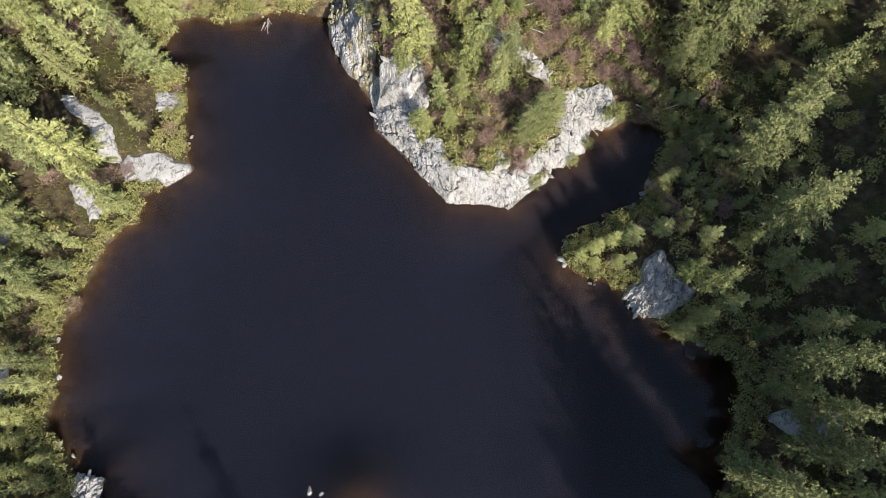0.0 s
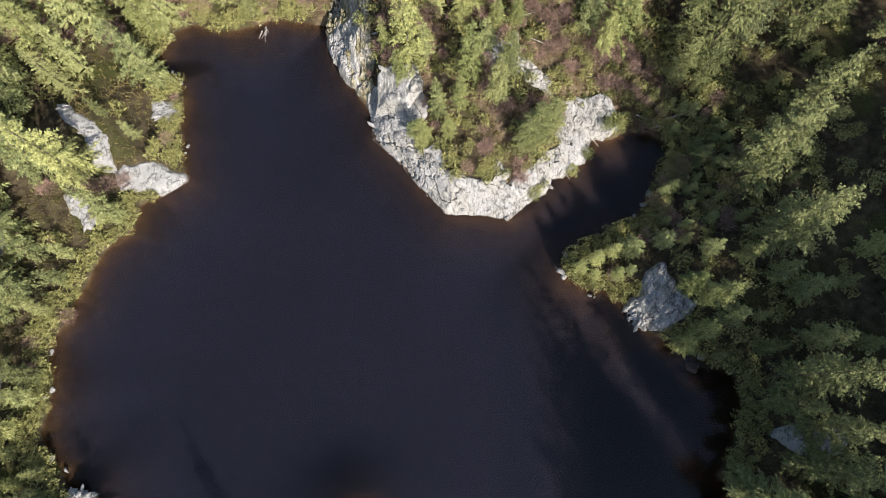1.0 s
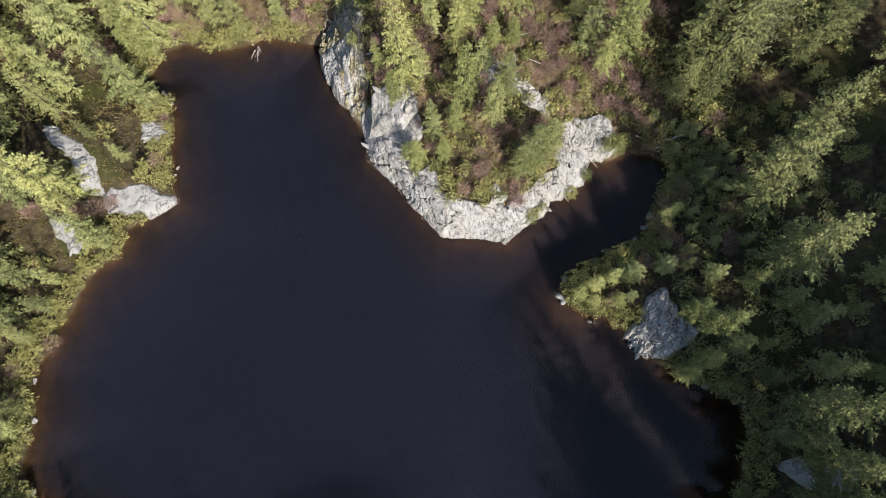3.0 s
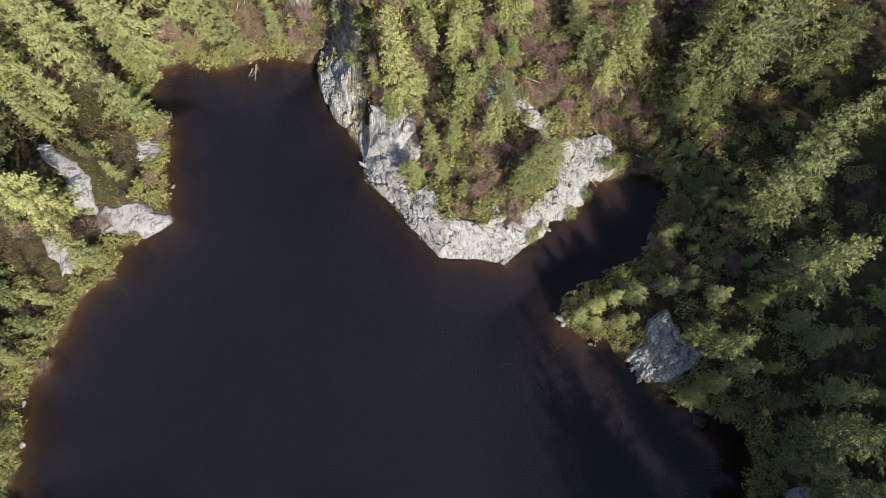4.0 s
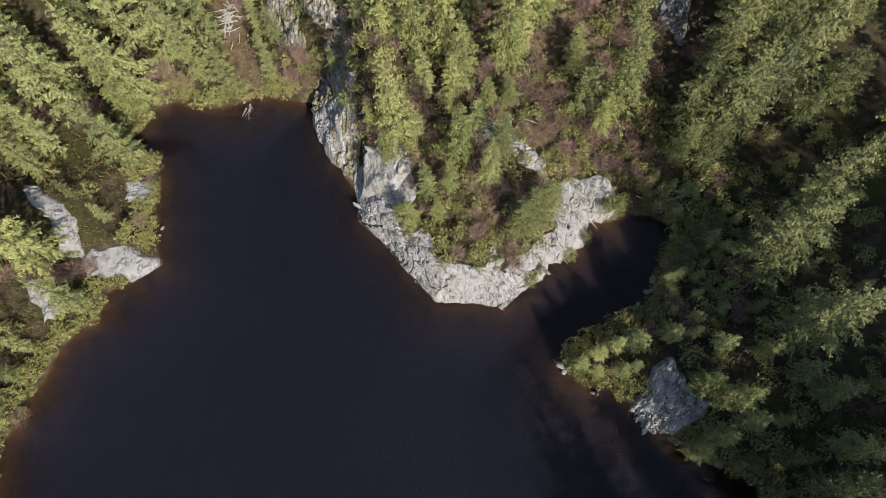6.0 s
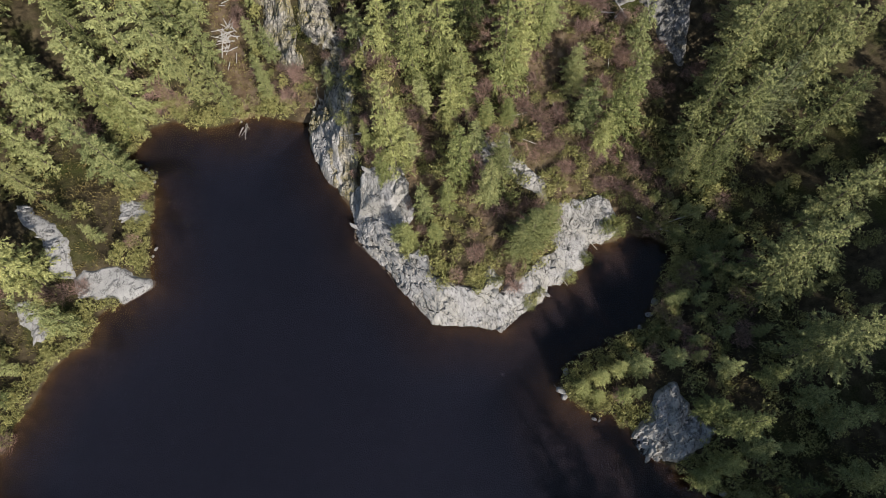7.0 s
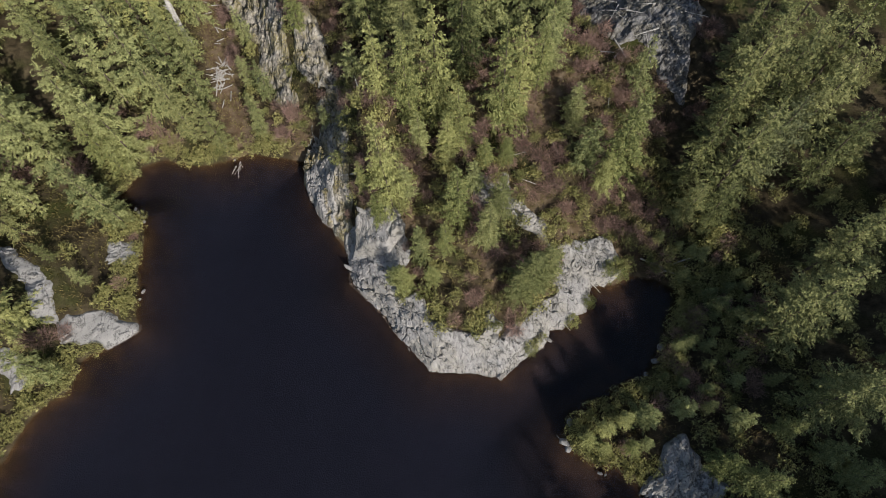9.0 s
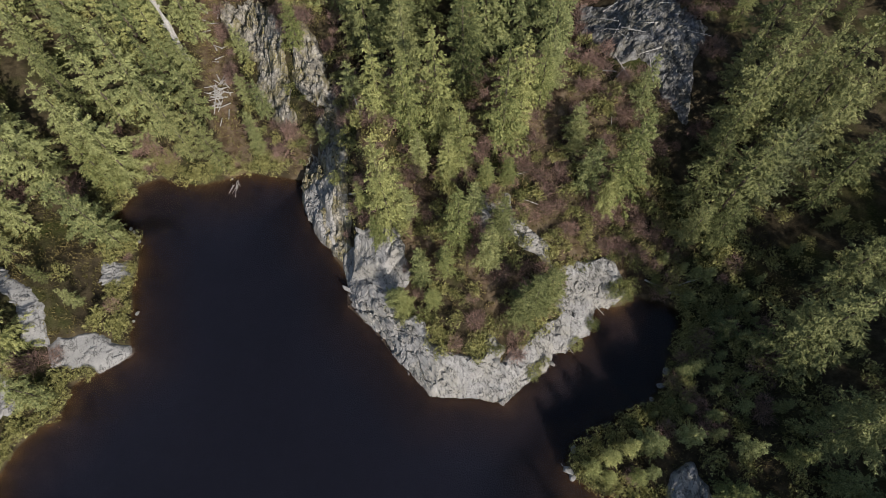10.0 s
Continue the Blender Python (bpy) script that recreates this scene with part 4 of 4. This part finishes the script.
# and under the tall trees of the east slope
sx, sy = rng.uniform(27, 56, 1500), rng.uniform(8, 50, 1500)
good = (shore_distance(sx, sy) > 2.0) & off_rock(sx, sy, -0.4)
spots = []
for x, y in zip(sx[good], sy[good]):
    if len(spots) < 100 and all((x - a) ** 2 + (y - b) ** 2 > 2.2 for a, b, c in kept) and all((x - a) ** 2 + (y - b) ** 2 > 3.2 for a, b in spots):
        spots.append((x, y))
sz = ground_height(np.array([p[0] for p in spots]), np.array([p[1] for p in spots]))
for n, ((x, y), z) in enumerate(zip(spots, sz)):
    v, f = LEAF_SHAPES[n % 5]
    size = rng.uniform(1.0, 1.7)
    thicket.append((v * np.array([size, size, size * rng.uniform(0.8, 1.3)]) + np.array([x, y, z - 0.08]), f))

tagged(new("shore_thicket", mesh_of("shore_thicket", *joined(thicket), M_BUSH)), "low thicket of leafy shrubs along the shore and between trees", "thicket", kind="stuff")

# the shaded bank at the head of the east arm: young conifers, shrubs and old logs
ax, ay = rng.uniform(24, 39, 900), rng.uniform(20, 45, 900)
good = (inside_by(ax, ay, ARM_BANK) > -0.5) & (shore_distance(ax, ay) > 0.8)
spots = []
for x, y in zip(ax[good], ay[good]):
    if len(spots) < 84 and all((x - a) ** 2 + (y - b) ** 2 > 1.7 for a, b in spots):
        spots.append((x, y))
for n, (x, y) in enumerate(spots):
    if n % 3 == 0:
        tree("slim", x, y, rng.uniform(2, 4), rng.uniform(0, 6.28), n, "young trees on the shaded bank", rng.uniform(1.0, 1.5))
    else:
        size = rng.uniform(0.8, 1.5)
        shrub("leafy" if n % 3 == 1 else "bare", x, y, on_ground(x, y)[2], size, size, rng.uniform(0, 6.28), n, "shrubs on the shaded bank")

# shrubs on the slopes between the cliffs and round the talus
sx, sy = rng.uniform(-40, 40, 2500), rng.uniform(56, 92, 2500)
good = ((inside_by(sx, sy, CLIFFS) > -1) | (inside_by(sx, sy, TALUS_CLEAR) > -1)) & off_rock(sx, sy, 0.0) & (shore_distance(sx, sy) > 0.3) & (inside_by(sx, sy, CREEK) < 0)
spots = []
for x, y in zip(sx[good], sy[good]):
    if len(spots) < 170 and all((x - a) ** 2 + (y - b) ** 2 > 1.2 for a, b in spots):
        spots.append((x, y))
sz = ground_height(np.array([p[0] for p in spots]), np.array([p[1] for p in spots]))
for n, ((x, y), z) in enumerate(zip(spots, sz)):
    size = rng.uniform(0.7, 1.5)
    shrub("bare" if rng.rand() < 0.62 else "leafy", x, y, z, size, size * rng.uniform(0.9, 1.6), rng.uniform(0, 6.28), n, "shrubs on the upper slopes")

# larger leafless thickets near the water
for n, (x, y, size) in enumerate(THICKETS):
    shrub("bare", x, y, on_ground(x, y)[2], size, size * 1.1, n * 2.1, n, "thickets by the water")

# ---- undergrowth: grass, moss and seedlings, too many to count ----
ux, uy = rng.uniform(-85, 75, 60000), rng.uniform(-20, 110, 60000)
ud = shore_distance(ux, uy)
good = (ud > 0.1) & ((ud < 14) | (inside_by(ux, uy, KNOLL) > -3) | (inside_by(ux, uy, CREEK) > -3) | (inside_by(ux, uy, CLIFFS) > -2)) & off_rock(ux, uy, 0.1)
ux, uy = ux[good], uy[good]
uz = ground_height(ux, uy)
n = len(ux)
blades = 7
cen = np.repeat(np.stack([ux, uy, uz], -1), blades, 0) + rng.normal(0, 1, (n * blades, 3)) * np.array([0.22, 0.22, 0.02])
ang = rng.uniform(0, 6.283, n * blades)
wid = np.stack([np.cos(ang), np.sin(ang), np.zeros_like(ang)], -1) * rng.uniform(0.04, 0.1, (n * blades, 1))
tip = rng.normal(0, 1, (n * blades, 3)) * np.array([0.14, 0.14, 0.06]) + np.array([0, 0, 0.28])
tri = np.stack([cen - wid, cen + wid, cen + tip], 1).reshape(-1, 3)
me = mesh_of("undergrowth", tri, np.arange(len(tri)).reshape(-1, 3), M_TUFT)
me.attributes.new("tint", 'FLOAT', 'POINT').data.foreach_set("value", np.repeat(np.where(inside_by(ux, uy, CREEK) > -0.5, 0.95, np.clip(np.where(inside_by(ux, uy, KNOLL) > -1, 0.72, 0.5) + fbm(ux, uy, 5, 77), 0, 0.99)), blades * 3).astype(np.float32))
tagged(new("undergrowth", me), "dry grass, moss and seedlings on the forest floor", "undergrowth", kind="stuff")


# ---- dead wood ----
def dead_log(name, a, b, r0, r1, label, stubs=0, seed=0, cat="log", group=""):
    """A barkless log from a to b, a little crooked, with broken branch stubs."""
    r = np.random.RandomState(seed)
    a, b = Vector(a), Vector(b)
    axis_dir, length = (b - a).normalized(), (b - a).length
    pts = [(0, 0, 0)] + [(r.uniform(-1, 1) * 0.012 * length, r.uniform(-1, 1) * 0.012 * length, length * k / 5) for k in range(1, 5)] + [(0, 0, length)]
    base = new(name)
    base.matrix_basis = Matrix.Translation(a) @ axis_dir.to_track_quat("Z", "Y").to_matrix().to_4x4()
    v, f = tube(pts, [r0 + (r1 - r0) * k / 5 for k in range(6)], 8)
    part("stem", mesh_of("stem", v, f, M_DEAD), base)
    for k in range(stubs):
        u, w = r.uniform(0.25, 0.95), r.uniform(0, 6.28)
        p = Vector((0, 0, length * u))
        q = p + Vector((math.cos(w), math.sin(w), r.uniform(0.1, 0.9))) * min(r.uniform(0.06, 0.16) * length, 0.7)
        part("branch_stub", mesh_of("branch_stub", *tube([p, q], [r1 * 0.6, r1 * 0.2], 5), M_DEAD), base)
    return tagged(base, label, cat, group)


dead_log("dead_tree", on_ground(-40.1, 76.5, -0.3), (-40.3, 76.9, 24.5), 0.5, 0.26, "tall barkless grey dead tree standing in the forest", 9, 1, "dead tree")
dead_log("fallen_log", on_ground(-11.8, 49.8, 0.3), on_ground(-15.3, 51.2, 0.4), 0.15, 0.08, "pale fallen log lying over the cliff edge", 5, 2)
dead_log("dead_tree", on_ground(-11.2, 60.2, 0), (-11.6, 60.6, 15.0), 0.11, 0.04, "thin white dead tree on the cliff top", 4, 3, "dead tree")
dead_log("fallen_log", on_ground(18.0, 37.6, 0.5), (19.8, 36.0, 0.25), 0.07, 0.03, "short pale branch leaning into the water", 2, 4)
dead_log("fallen_log", on_ground(14.6, 31.9, 0.4), (15.4, 30.9, 0.25), 0.07, 0.03, "short pale branch leaning into the water", 1, 5)
for k in range(10):
    x, y, w = rng.uniform(4, 22), rng.uniform(42, 60), rng.uniform(0, 6.28)
    L = rng.uniform(1.2, 2.6)
    a, b = on_ground(x, y, 0.5), on_ground(x + L * math.cos(w), y + L * math.sin(w), 0.8)
    dead_log("fallen_log", a, b, 0.06, 0.025, "bleached dead branch lying among the shrubs", 4, 20 + k, group="dead branches on the knoll")
for k in range(4):
    x, y, w, L = rng.uniform(25, 32), rng.uniform(37.5, 42), rng.uniform(-0.4, 0.5), rng.uniform(2.0, 4.5)
    a, b = on_ground(x, y, 0.35), on_ground(x + L * math.cos(w), y + L * math.sin(w), 0.35)
    dead_log("fallen_log", a, b, 0.12, 0.06, "grey log lying at the head of the inlet", 2, 180 + k, group="logs at the head of the inlet")
for k in range(7):
    x, y, w, L = -31.6 + rng.normal(0, 0.35), 57.5 + rng.normal(0, 0.5), 1.75 + rng.normal(0, 0.5), rng.uniform(1.2, 2.4)
    a, b = (x, y, 0.05), (x - L * math.cos(w), y - L * math.sin(w), rng.uniform(0.1, 0.35))
    dead_log("driftwood_log", a, b, 0.06, 0.03, "bleached grey branch lying in the shallows", 2, 220 + k, group="branches at the head of the pond")
for k in range(16):
    x, y, w, L = rng.uniform(20, 33), rng.uniform(63, 80), rng.uniform(0, 6.28), rng.uniform(1.5, 3.5)
    a, b = on_ground(x, y, 0.9), on_ground(x + L * math.cos(w), y + L * math.sin(w), 0.9)
    dead_log("fallen_log", a, b, 0.09, 0.04, "grey dead branch lying on the talus", 3, 140 + k, group="dead branches on the talus")
for k in range(60):
    u = rng.uniform(0, 1)
    if k < 46:
        x, y = -34.8 + rng.normal(0, 0.55), 70.6 + rng.normal(0, 1.3)
    else:
        x, y = -33.0 - 5.0 * u + rng.normal(0, 0.8), 68 + 18 * u
    w, L = rng.uniform(0, 6.28), rng.uniform(0.8, 1.9)
    a, b = on_ground(x, y, rng.uniform(0.1, 0.7)), on_ground(x + L * math.cos(w), y + L * math.sin(w), rng.uniform(0.1, 0.7))
    dead_log("driftwood_log", a, b, rng.uniform(0.07, 0.13), 0.05, "bleached grey log in a jam of driftwood", 1, 60 + k, group="driftwood in the gully")


# ---- loose stones ----
STONES = [boulder(900 + k, M_STONE) for k in range(6)]
STONE_SPOTS = [(-45.9, 50.2, 0.35), (-45.3, 49.7, 0.3), (-44.6, 49.0, 0.4), (-44.2, 48.2, 0.3), (-41.9, 37.4, 0.35), (-42.2, 36.3, 0.25), (-32.4, 58.3, 0.25),
               (17.2, 13.9, 0.3), (17.8, 13.7, 0.25), (13.5, 17.4, 0.6), (14.2, 19.6, 0.5), (13.8, 16.6, 0.5), (30.2, 4.3, 1.1),
               (31.2, 5.6, 0.5), (-20.8, -13.2, 0.6), (-19.2, -13.6, 0.3), (-21.8, -14.4, 0.4), (-57.0, 1.4, 0.5), (-57.6, 0.3, 0.4), (-55.4, -7.6, 0.5), (-53.2, -9.0, 0.45), (-58.0, 6.5, 0.4),
               (25.6, 26.9, 0.5), (26.6, 28.6, 0.6), (24.2, 25.3, 0.4)]
for k, (x, y, r) in enumerate(STONE_SPOTS):
    ob = new("shore_stone", STONES[k % 6])
    z = max(on_ground(x, y)[2], -0.02) + (0.04 if r < 1 else -0.5)
    ob.matrix_basis = Matrix.LocRotScale((x, y, z), Euler((0, 0, k * 1.7)), (r * 1.2, r * 1.2, r * 0.9))
    tagged(ob, "pale rounded granite stone at the water's edge", "stone", "stones along the shore")
